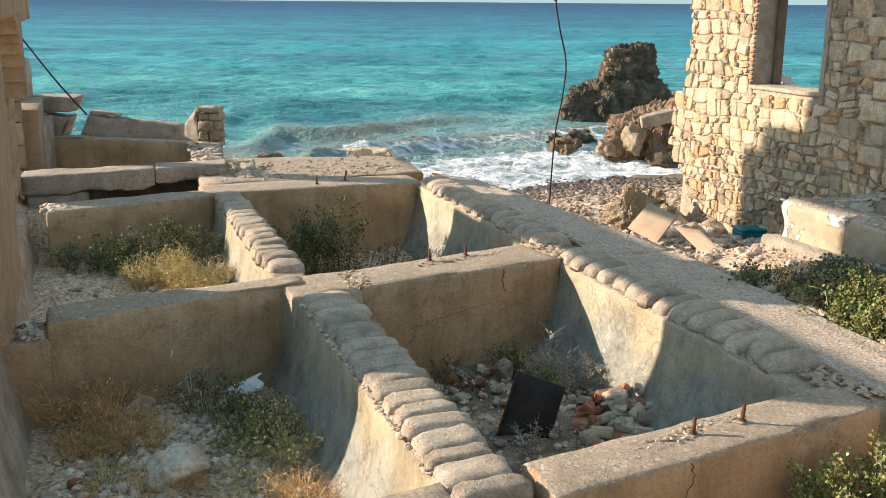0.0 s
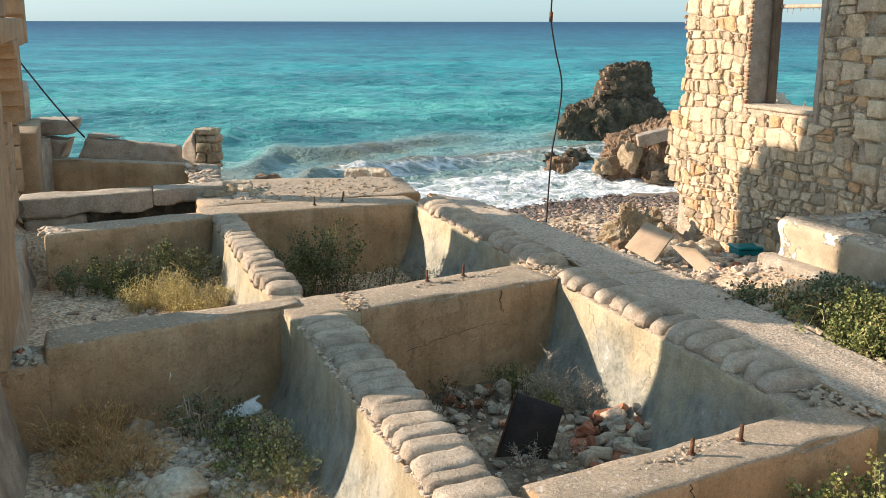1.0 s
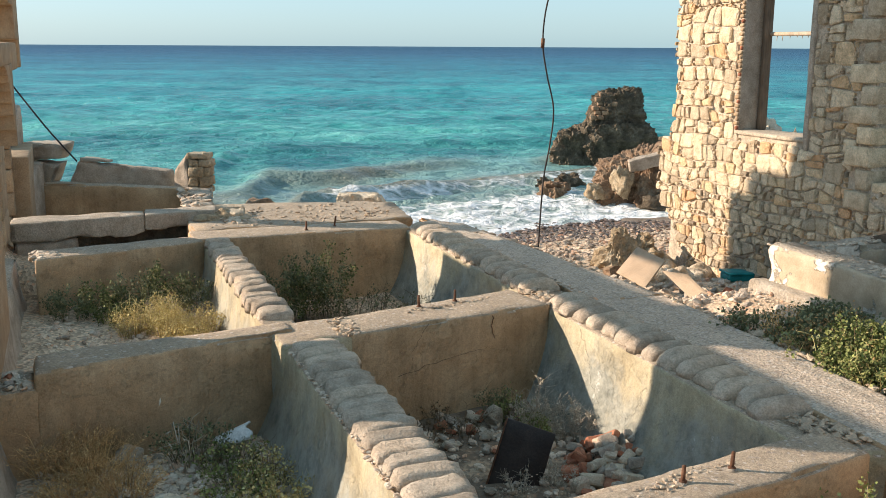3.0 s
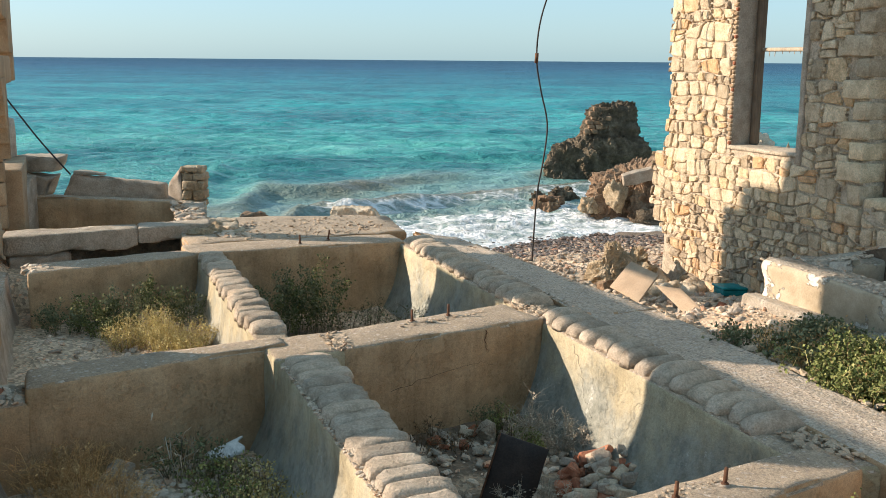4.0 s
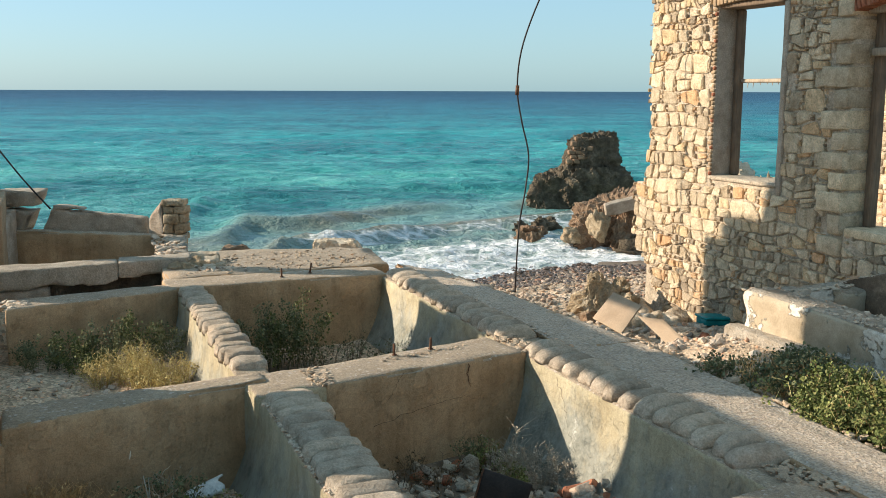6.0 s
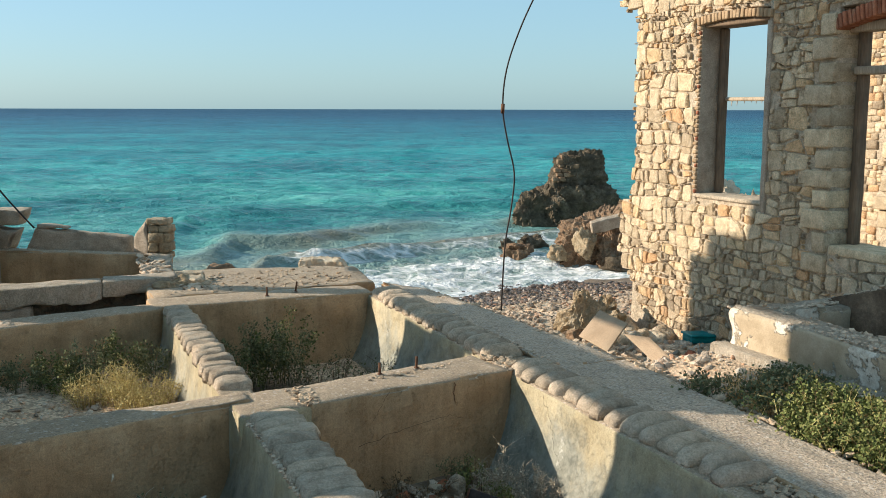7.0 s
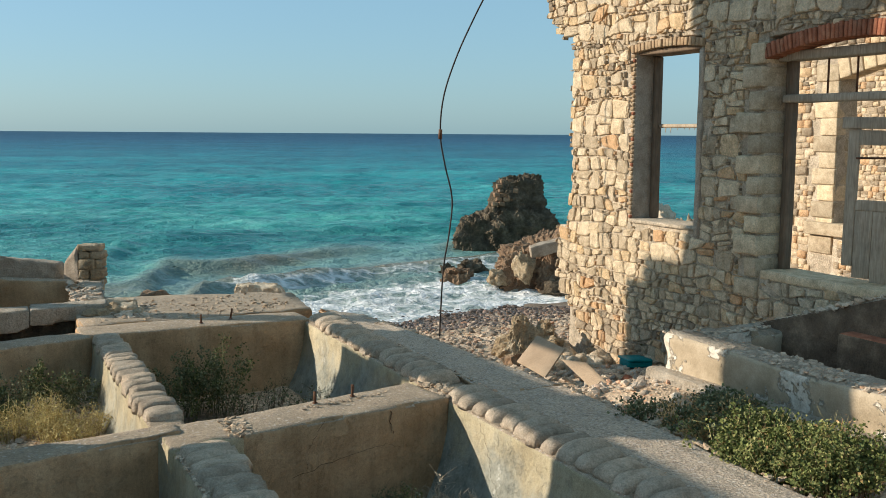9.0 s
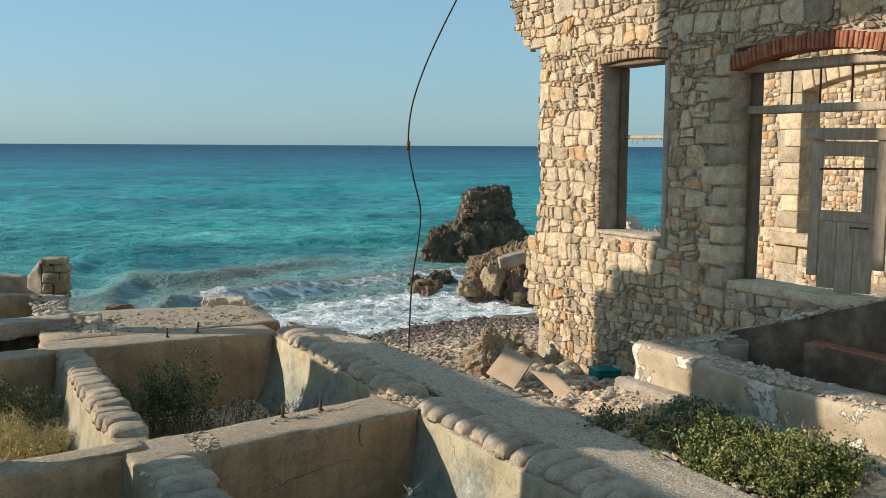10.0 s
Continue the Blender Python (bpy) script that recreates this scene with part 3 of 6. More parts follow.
tank_wall("tank_wall_middle", "thick concrete cross wall with gravelly top, rust stain and bolts", [(8.28, 2.25), (8.66, 4.44), (9.38, 4.30), (8.88, 2.20)], BOT, 0.0, CONCRETE, GRAVEL, (22, 5, 8), 5.0)
tank_wall("tank_wall_left", "thick concrete cross wall with chipped render", [(8.06, -0.40), (8.62, 1.80), (8.90, 1.80), (8.62, -0.40)], BOT, 0.0, CONCRETE, GRAVEL, (22, 5, 8), 6.0)
tank_wall("tank_wall_left_stub", "broken low end of a concrete cross wall", [(7.95, -1.0), (8.075, -0.33), (8.61, -0.33), (8.5, -1.0)], BOT, -0.13, CONCRETE, GRAVEL, (6, 5, 6), 6.5, chips=0.1)
tank_wall("tank_wall_left_far", "concrete cross wall with broken end", [(12.58, -0.50), (13.10, 1.58), (13.50, 1.45), (13.16, -0.50)], BOT, 0.0, CONCRETE, GRAVEL, (20, 5, 8), 7.0)
tank_wall("tank_wall_far", "concrete wall at the edge of the slab with two bolts", [(13.22, 1.44), (13.23, 4.50), (13.9, 4.50), (13.9, 1.44)], BOT, -0.003, CONCRETE, GRAVEL, (22, 4, 8), 8.0)
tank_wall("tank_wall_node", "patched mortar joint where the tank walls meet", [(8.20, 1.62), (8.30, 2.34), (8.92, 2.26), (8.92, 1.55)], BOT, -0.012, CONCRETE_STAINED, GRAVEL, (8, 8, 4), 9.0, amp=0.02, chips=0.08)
tank_wall("tank_wall_skirting", "rough plastered foot of the ruined building", [(3.0, -0.98), (3.0, -0.70), (13.2, -0.75), (13.2, -0.98)], BOT, -0.10, RENDER_GREY, GRAVEL, (3, 40, 8), 10.0, worn=0.012, amp=0.03, chips=0.08, flare=(0.0, 0.20), middle=-0.85)
tank_wall("walkway_near", "gravelly concrete walkway along the tanks", [(3.6, 4.87), (8.62, 4.87), (8.62, 5.76), (3.6, 5.55)], -0.6, 0.0, CONCRETE, WALK, (8, 40, 3), 11.0, amp=0.02, chips=0.12)
tank_wall("walkway_far", "gravelly concrete walkway along the tanks", [(8.6, 4.87), (14.0, 4.87), (13.2, 5.30), (8.6, 5.76)], -0.6, -0.004, CONCRETE, WALK, (6, 30, 3), 12.0, amp=0.02, chips=0.12)
tank_wall("slab", "cracked concrete slab at the edge of the sea", [(13.9, 1.5), (13.9, 4.75), (15.6, 5.0), (16.35, 1.6)], -0.5, 0.004, CONCRETE, GRAVEL, (14, 14, 3), 13.0, amp=0.02, chips=0.15)


# ---- right-hand stone building ----
FACE = 8.6


def F(s, d, z, face=FACE):
    """A point on the building's wall: s along it, d into it."""
    return P(s, face + d, z)


def wall_piece(s0, s1, z0, z1, d0=0.016, d1=0.48, face=FACE, seed=0.0, amp=0.02, cell=0.25):
    plan = fix_winding([(s0, face + d0), (s1, face + d0), (s1, face + d1), (s0, face + d1)])
    n = max(1, int((s1 - s0) / cell))
    k = max(1, int((z1 - z0) / cell))
    c = sc_corners(plan, z0, z1)
    first = abs((c[1] - c[0]).dot(U)) > abs((c[3] - c[0]).dot(U))
    return hexa(c, (n, 2, k) if first else (2, n, k), 0.02, amp, 3.0, seed)


W0, W1, WZ0, WZ1 = 10.02, 11.36, 1.43, 3.74
D0, D1, DZ0, DZ1 = 6.5, 8.86, 1.02, 3.63
front_parts = [(W1, 12.88, -1.3, 4.15), (W1, 13.0, 4.15, 5.7), (13.0, 13.35, 4.2, 5.7), (13.35, 13.7, 4.66, 5.7), (12.88, 13.2, 0.1, 1.2), (W0, W1, -1.3, WZ0), (W0, W1, WZ1 + 0.12, 5.7), (D1, W0, -1.3, 5.7), (D0, D1, -1.3, DZ0), (D0, D1, DZ1 + 0.1, 5.7), (2.0, D0, -1.3, 5.7)]
building = thing("stone_building", "roofless ruined building of rubble stone with brick arches", "building", m=Matrix.Translation(F(9, 0, 0)))
HOME = Matrix.Translation(-F(9, 0, 0))


def local(verts):
    return [HOME @ Vector(v) for v in verts]


v, f = joined([wall_piece(*q, seed=i) for i, q in enumerate(front_parts)])
front_wall = part("wall", mesh_of("front_wall", local(v), f, MORTAR), building)


def frame_matrix(s, face, z):
    """Axes of a wall: x to the right along it, y into it, z up."""
    m = Matrix.Identity(4)
    m.col[0], m.col[1] = (*(-U), 0), (*N, 0)
    m.translation = P(s, face, z)
    return m


def stone_variant(seed):
    """One face stone of unit width and height: a worn front and sides that run into the mortar."""
    r = random.Random(seed)
    g = [0.0, 0.13, 0.87, 1.0]
    verts, faces = [], []
    cut = [r.uniform(0.0, 0.13) for _ in range(4)]
    for j in range(4):
        for i in range(4):
            x, z = g[i] - 0.5, g[j] - 0.5
            edge = (i in (0, 3)) + (j in (0, 3))
            if edge == 2:
                k = cut[(i > 0) + 2 * (j > 0)]
                x *= 1 - k
                z *= 1 - k
            x += r.uniform(-0.05, 0.05)
            z += r.uniform(-0.06, 0.06)
            y = (0.0 if edge else -0.022) + r.uniform(-0.012, 0.012) + 0.003 * edge
            verts.append(Vector((x, y, z)))
    for j in range(3):
        for i in range(3):
            faces.append([j * 4 + i, j * 4 + i + 1, (j + 1) * 4 + i + 1, (j + 1) * 4 + i])
    ring = [0, 1, 2, 3, 7, 11, 15, 14, 13, 12, 8, 4]
    base = len(verts)
    for k in ring:
        v = verts[k]
        verts.append(Vector((v.x * 0.96, 0.07, v.z * 0.96)))
    for a in range(12):
        b = (a + 1) % 12
        faces.append([ring[b], ring[a], base + a, base + b])
    return verts, faces


VARIANTS = [stone_variant(100 + i) for i in range(22)]


def lay_stones(s0, s1, z0, z1, keep, seed, low=0.09, high=0.27):
    """Irregular courses of rubble: (s, z, width, height) for each stone."""
    r = random.Random(seed)
    out, z = [], z0
    while z < z1:
        h = r.uniform(low, high)
        s = s0 + r.uniform(-0.2, 0)
        while s < s1:
            w = r.uniform(0.75, 2.0) * (h * 0.65 + 0.05)
            if r.random() < 0.24 and h > 0.14:
                hh = h * r.uniform(0.4, 0.6)
                w *= 0.75
                pieces = [(z + hh / 2, hh * 0.93), (z + hh + (h - hh) / 2, (h - hh) * 0.93)]
            else:
                pieces = [(z + h / 2 + r.uniform(-0.02, 0.02), h * r.uniform(0.86, 1.1))]
            for zz, hh in pieces:
                if keep(s + w / 2, zz, w / 2, hh / 2):
                    out.append((s + w / 2, zz, w * r.uniform(0.94, 1.03), hh))
            s += w
        z += h * 0.97
    return out


def stone_matrix(r, s, z, w, h, face):
    return frame_matrix(s, face, z) @ Matrix.Translation((0, r.uniform(-0.012, 0.02), 0)) @ pose(0, 0, 0, 0, r.uniform(-7, 7), 0) @ Matrix.Diagonal((w, 1.0, h, 1.0))


def stuff_stones(name, stones, parent, face, seed, material, label=""):
    r = random.Random(seed)
    chunks = []
    for s, z, w, h in stones:
        v, f = r.choice(VARIANTS)
        m = stone_matrix(r, s, z, w, h, face)
        chunks.append(([m @ q for q in v], f))
    v, f = joined(chunks)
    return tagged(part(name, mesh_of(name, local(v), f, material), parent, label), kind="stuff")


def clear_of(s, z, hw, hh, boxes):
    return all(s + hw < a or s - hw > b or z + hh < c or z - hh > d for a, b, c, d in boxes)


def ragged_end(z):
    base = 12.9 + 0.07 * fbm(z * 3.0, 2.0, 1.0, 3)
    if z > 4.02:
        return 13.1 + 0.42 * smooth(4.02, 4.25, z) + 0.40 * smooth(4.5, 4.95, z) + 0.12 * fbm(z * 3, 7.0, 1.0, 3)
    if z < 1.2:
        return 13.25 - max(0.0, 0.35 - z) * 0.9
    return base


HOLES = [(12.05, 12.58, 4.5, 5.05), (W0 - 0.1, W1 + 0.07, WZ0 - 0.09, WZ1 + 0.14), (D0 - 0.05, D1 + 0.02, DZ0 - 0.04, DZ1 + 0.1), (D0 - 0.12, D1 + 0.1, DZ1 - 0.1, DZ1 + 0.15), (D1 - 0.02, D1 + 0.24, DZ0 - 0.35, DZ1 - 0.02)]


def clip(poly, px, pz, nx, nz):
    """The part of a polygon on the near side of a line."""
    out = []
    for i, a in enumerate(poly):
        b = poly[(i + 1) % len(poly)]
        da, db = (a[0] - px) * nx + (a[1] - pz) * nz, (b[0] - px) * nx + (b[1] - pz) * nz
        if da <= 0:
            out.append(a)
        if (da < 0 < db) or (db < 0 < da):
            t = da / (da - db)
            out.append((a[0] + (b[0] - a[0]) * t, a[1] + (b[1] - a[1]) * t))
    return out


def rubble_cells(s0, s1, z0, z1, seed):
    """Roughly coursed rubble: uneven blocks in wavering rows, small stones packed between them."""
    r = random.Random(seed)
    cells, rows, z = [], [z0], z0
    while z < z1:
        z += r.uniform(0.07, 0.15) if z < 0.95 else r.choice((0.07, 0.11, 0.14, 0.17, 0.2, 0.25)) * r.uniform(0.9, 1.1)
        rows.append(z)

    def line(k, s):
        step = noise.cell(Vector((s * 2.6 + k * 7.3, k * 3.1, 0.5)))
        return rows[k] + 0.05 * fbm(s * 1.1, k * 0.37, 3.0, 3) + 0.055 * (step - 0.5)

    def add(q):
        mid = [(a[0] * 0.5 + b[0] * 0.5 + r.gauss(0, 0.006), a[1] * 0.5 + b[1] * 0.5 + r.gauss(0, 0.006)) for a, b in zip(q, q[1:] + q[:1])]
        poly = [p for pair in zip(q, mid) for p in pair]
        cx, cz = sum(x for x, _ in poly) / 8, sum(y for _, y in poly) / 8
        for lo, hi, low, high in HOLES:
            gaps = ((lo - cx, lo, None, 1), (cx - hi, hi, None, -1), (low - cz, None, low, 1), (cz - high, None, high, -1))
            best = max(gaps, key=lambda g: g[0])
            if best[0] < 0:
                return
            if best[1] is not None:
                poly = clip(poly, best[1], 0.0, best[3], 0.0)
            else:
                poly = clip(poly, 0.0, best[2], 0.0, best[3])
        end = ragged_end(cz) + r.uniform(-0.05, 0.05)
        poly = clip(poly, end, 0.0, 1.0, 0.0)
        if len(poly) < 3:
            return
        cx, cz = sum(x for x, _ in poly) / len(poly), sum(y for _, y in poly) / len(poly)
        hw, hh = max(abs(x - cx) for x, _ in poly), max(abs(y - cz) for _, y in poly)
        if min(hw, hh) > 0.012:
            cells.append((cx, cz, hw, hh, [(x - cx, y - cz) for x, y in poly]))

    for k in range(len(rows) - 1):
        h, s, lean = rows[k + 1] - rows[k], s0 + r.uniform(-0.2, 0), 0.0
        while s < s1:
            w = min(0.42, h * r.uniform(0.75, 1.9)) if h > 0.13 else h * r.uniform(0.8, 2.2)
            e = s + w
            tilt = r.gauss(0, 0.022)
            q = [(s - lean, line(k, s + 0.01)), (e - tilt, line(k, e - 0.01)), (e + tilt, line(k + 1, e - 0.01)), (s + lean, line(k + 1, s + 0.01))]
            if h > 0.16 and r.random() < 0.22:
                f = r.uniform(0.4, 0.65)
                a = (q[0][0] * (1 - f) + q[3][0] * f, q[0][1] * (1 - f) + q[3][1] * f)
                b = (q[1][0] * (1 - f) + q[2][0] * f, q[1][1] * (1 - f) + q[2][1] * f + r.gauss(0, 0.01))
                add([q[0], q[1], b, a])
                add([a, b, q[2], q[3]])
            else:
                add(q)
            s, lean = e, tilt
            if h > 0.13 and r.random() < 0.55:
                # packing stones in a wide joint
                w = r.uniform(0.03, 0.07)
                n = 2 if h < 0.2 else 3
                lo, hi = line(k, s), line(k + 1, s)
                for i in range(n):
                    za, zb = lo + (hi - lo) * i / n, lo + (hi - lo) * (i + 1) / n
                    add([(s, za), (s + w, za + r.gauss(0, 0.006)), (s + w, zb), (s, zb)])
                s += w
    return cells


def cell_stone(cell, r):
    """A face stone filling one cell: cut corners, worn arris, uneven front; x to the right, y into the wall."""
    cx, cz, hw, hh, poly = cell
    size = min(hw, hh)
    ring = []
    n = len(poly)
    for i in range(n):
        a, b, c = poly[i - 1], poly[i], poly[(i + 1) % n]
        k = r.uniform(0.12, 0.36)
        ring.append((b[0] + (a[0] - b[0]) * k, b[1] + (a[1] - b[1]) * k))
        ring.append((b[0] + (c[0] - b[0]) * k, b[1] + (c[1] - b[1]) * k))
    gap = r.uniform(0.004, 0.016)
    shrink = max(0.6, 1 - gap / max(size, 0.02))
    proud = r.uniform(0.0, 0.022)
    tx, tz = r.uniform(-0.08, 0.08), r.uniform(-0.10, 0.10)
    verts, m = [], len(ring)
    for sc_, y in ((1.0, 0.07), (1.0, 0.004), (0.86, -0.010)):
        for x, z in ring:
            jit = r.uniform(-0.006, 0.006) if y < 0.05 else 0.0
            verts.append(Vector((-x * shrink * sc_, y + jit - (proud if y < 0.05 else 0) + (x * tx + z * tz if y < 0.05 else 0), z * shrink * sc_)))
    verts.append(Vector((r.uniform(-0.02, 0.02), -0.014 - proud + r.uniform(-0.008, 0.008), r.uniform(-0.015, 0.015))))
    faces = []
    for k in (0, 1):
        for i in range(m):
            j = (i + 1) % m
            faces.append([k * m + i, k * m + j, (k + 1) * m + j, (k + 1) * m + i])
    for i in range(m):
        faces.append([2 * m + i, 2 * m + (i + 1) % m, 3 * m])
    area = sum(ring[i][0] * ring[(i + 1) % m][1] - ring[(i + 1) % m][0] * ring[i][1] for i in range(m))
    return verts, [f[::-1] for f in faces] if area < 0 else faces


front = rubble_cells(5.3, 14.1, -1.2, 5.8, 11)
front.sort(key=lambda q: -q[2] * q[3] - (1.0 if 8.9 < q[0] < 13.4 and 0.0 < q[1] < 4.4 and q[2] * q[3] > 0.006 else 0.0))
chunks = []
r = random.Random(21)
for cell in front[290:]:
    v, f = cell_stone(cell, r)
    m = HOME @ frame_matrix(cell[0], FACE, cell[1])
    chunks.append(([m @ q for q in v], f))
v, f = joined(chunks)
tagged(part("rubble_masonry", mesh_of("rubble_masonry", v, f, STONE_FILL, False), front_wall, "small rubble stones bedded in mortar"), kind="stuff")

# door quoins: long and short dressed blocks
quoins = []
z, k = DZ0 - 0.35, 0
while z < DZ1 - 0.08:
    h = 0.23 + 0.05 * rng.random()
    w = (0.38 if k % 2 == 0 else 0.24) + rng.uniform(-0.04, 0.05)
    quoins.append((D1 - 0.01, D1 - 0.01 + w, z + 0.015, z + h - 0.015))
    z, k = z + h, k + 1
for i, (a, b, c, d) in enumerate(quoins):
    vv, ff = wall_piece(a, b, c, d, -0.055 + 0.014 * math.sin(i * 2.3), 0.42, seed=40 + i, amp=0.014, cell=0.08)
    part("quoin", mesh_of("quoin", local(vv), ff, QUOIN), front_wall)
z, k = DZ0 - 0.3, 0
while z < 5.0:
    h = 0.24 + 0.05 * rng.random()
    w = 0.36 if k % 2 == 0 else 0.24
    vv, ff = wall_piece(D0 - w, D0, z + 0.006, z + h - 0.006, -0.03 + 0.012 * math.sin(k * 2.3), 0.42, seed=80 + k, amp=0.022, cell=0.09)
    part("quoin", mesh_of("quoin", local(vv), ff, QUOIN), front_wall)
    z, k = z + h, k + 1


def arch(name, s0, s1, spring, rise, height, count, material, label, depth=0.3, proud=-0.03):
    """A flat brick arch of standing bricks over an opening."""
    mid, half = (s0 + s1) / 2, (s1 - s0) / 2
    root = part(name, None, building, label)
    for i in range(count):
        t = (i + 0.5) / count * 2 - 1
        s = mid + half * t
        zb = spring + rise * (1 - t * t)
        w = 2 * half / count * 0.84
        vv, ff = hexa(box_corners(-w / 2, w / 2, 0, depth, 0, height * (0.94 + 0.1 * rng.random())), (1, 1, 1), 0.012, 0.004, 9, i * 1.3)
        ob = part("brick", mesh_of("brick", vv, ff, material), root)
        ob.matrix_basis = HOME @ frame_matrix(s, FACE + proud + rng.uniform(-0.012, 0.012), zb) @ pose(0, 0, 0, 0, -t * math.degrees(math.atan(rise / half)) * 1.8, 0)
    return root


arch("door_arch", D0 - 0.12, D1 + 0.13, DZ1 - 0.19, 0.20, 0.17, 44, RED_BRICK, "segmental arch of standing red bricks")
arch("window_arch", W0 - 0.08, W1 + 0.06, WZ1 - 0.03, 0.05, 0.11, 20, QUOIN_TAN, "flat arch of pale bricks")
# brick edging of the window's far jamb
z, k = WZ0, 0
while z < WZ1 - 0.03:
    w = 0.09 if k % 2 else 0.05
    vv, ff = wall_piece(W1 - 0.004, W1 + w, z + 0.004, z + 0.056, -0.01, 0.2, seed=k, amp=0.006, cell=0.5)
    part("brick", mesh_of("jamb_brick", local(vv), ff, QUOIN_TAN if k % 6 else RED_BRICK), front_wall)
    z, k = z + 0.06, k + 1
vv, ff = wall_piece(W0 - 0.09, W0 + 0.002, WZ0 - 0.15, WZ1 - 0.05, -0.02, 0.3, seed=61, amp=0.012, cell=0.2)
part("plaster_strip", mesh_of("plaster_strip", local(vv), ff, RENDER_GREY), front_wall, "grey plaster beside the window")
vv, ff = wall_piece(W1 - 0.012, W1 + 0.002, WZ0, WZ1, 0.02, 0.46, seed=62, amp=0.006, cell=0.3)
part("plaster_reveal", mesh_of("plaster_reveal", local(vv), ff, RENDER_GREY), front_wall)

window = part("window", None, building, "empty window opening with weathered wooden frame")
for nm, q, mt in (("window_sill", (W0 - 0.03, W1 + 0.04, WZ0 - 0.055, WZ0 + 0.004, -0.022, 0.48), MORTAR),
                  ("frame_post", (W1 - 0.10, W1 - 0.014, WZ0 + 0.004, WZ1 - 0.06, 0.30, 0.42), WOOD_DARK),
                  ("frame_post", (W0 + 0.004, W0 + 0.05, WZ0 + 0.004, WZ1 - 0.06, 0.34, 0.42), WOOD_DARK),
                  ("lintel", (W0 - 0.04, W1 - 0.004, WZ1 - 0.055, WZ1 + 0.02, 0.05, 0.47), WOOD_DARK),
                  ("crossbar", (W0 + 0.05, W1 - 0.10, 2.70, 2.755, 0.36, 0.42), WOOD)):
    vv, ff = wall_piece(*q, seed=len(nm), amp=0.006, cell=0.3)
    part(nm, mesh_of(nm, local(vv), ff, mt), window)
# ragged drips under the crossbar
for i in range(9):
    s = W0 + 0.12 + i * 0.125 + rng.uniform(-0.03, 0.03)
    vv, ff = tube([F(s, 0.39, 2.71), F(s + 0.005, 0.39, 2.71 - rng.uniform(0.03, 0.08))], 0.009, 5, 0.3)
    part("drip", mesh_of("drip", local(vv), ff, WOOD), window)

door = part("door", None, building, "double doorway with weathered frame and transom")
for nm, q, mt in (("jamb_post", (D1 - 0.15, D1 - 0.07, DZ0, DZ1 - 0.08, 0.27, 0.38), WOOD_DARK),
                  ("jamb_lining", (D1 - 0.07, D1 + 0.0, DZ0, DZ1 - 0.05, 0.30, 0.46), WOOD_DARK),
                  ("jamb_post", (D0 + 0.0, D0 + 0.12, DZ0, DZ1 - 0.08, 0.24, 0.38), WOOD),
                  ("transom", (D0, D1 - 0.06, 2.98, 3.075, 0.20, 0.36), WOOD),
                  ("lintel", (D0, D1, DZ1 - 0.17, DZ1 - 0.06, 0.16, 0.42), WOOD),
                  ("threshold", (D0, D1 - 0.05, DZ0 - 0.10, DZ0 + 0.01, -0.015, 0.5), QUOIN)):
    vv, ff = wall_piece(*q, seed=len(nm) * 2.0, amp=0.007, cell=0.3)
    part(nm, mesh_of(nm, local(vv), ff, mt), door)
for s in (8.20, 7.80, 7.38, 6.96):
    vv, ff = tube([F(s, 0.28, 3.07), F(s, 0.28, DZ1 - 0.14)], 0.012, 6)
    part("iron_bar", mesh_of("iron_bar", local(vv), ff, RUST), door, "thin rusty iron bar")

leaf = part("door_leaf", None, building, "weathered grey wooden door leaf, ajar and broken")
leaf.matrix_basis = HOME @ frame_matrix(7.86, FACE + 0.24, DZ0 + 0.03) @ pose(0, 0, 0, 0, 0.6, 16) @ Matrix.Diagonal((1.08, 1.0, 0.88, 1.0))
for nm, q in (("stile", (0.0, 0.11, 0.0, 0.05, 0.16, 1.86)), ("stile", (0.66, 0.78, 0.0, 0.05, 0.30, 1.92)), ("top_rail", (0.11, 0.66, 0.004, 0.046, 1.66, 1.84)), ("head_board", (-0.06, 0.84, -0.03, 0.03, 1.86, 2.0)),
              ("lock_rail", (0.11, 0.66, 0.004, 0.046, 0.86, 0.99)), ("panel_board", (0.11, 0.29, 0.012, 0.04, 0.02, 0.86)), ("panel_board", (0.292, 0.47, 0.012, 0.04, -0.02, 0.86)), ("panel_board", (0.472, 0.66, 0.012, 0.04, 0.0, 0.86)), ("inner_board", (0.53, 0.66, 0.012, 0.04, 0.99, 1.66))):
    vv, ff = hexa(box_corners(*q), (2, 1, 4), 0.006, 0.004, 5, len(nm) + q[0])
    part(nm, mesh_of(nm, vv, ff, WOOD), leaf)
vv, ff = tube([(0.45, -0.02, 0.80), (0.45, -0.045, 0.80), (0.62, -0.045, 0.80), (0.62, -0.02, 0.80)], 0.011, 6)
part("handle", mesh_of("handle", vv, ff, RUST), leaf, "rusty iron handle")
vv, ff = tube([(0.10, -0.01, 1.50), (0.66, -0.015, 1.52)], 0.014, 6)
part("bolt", mesh_of("leaf_bolt", vv, ff, RUST), leaf)

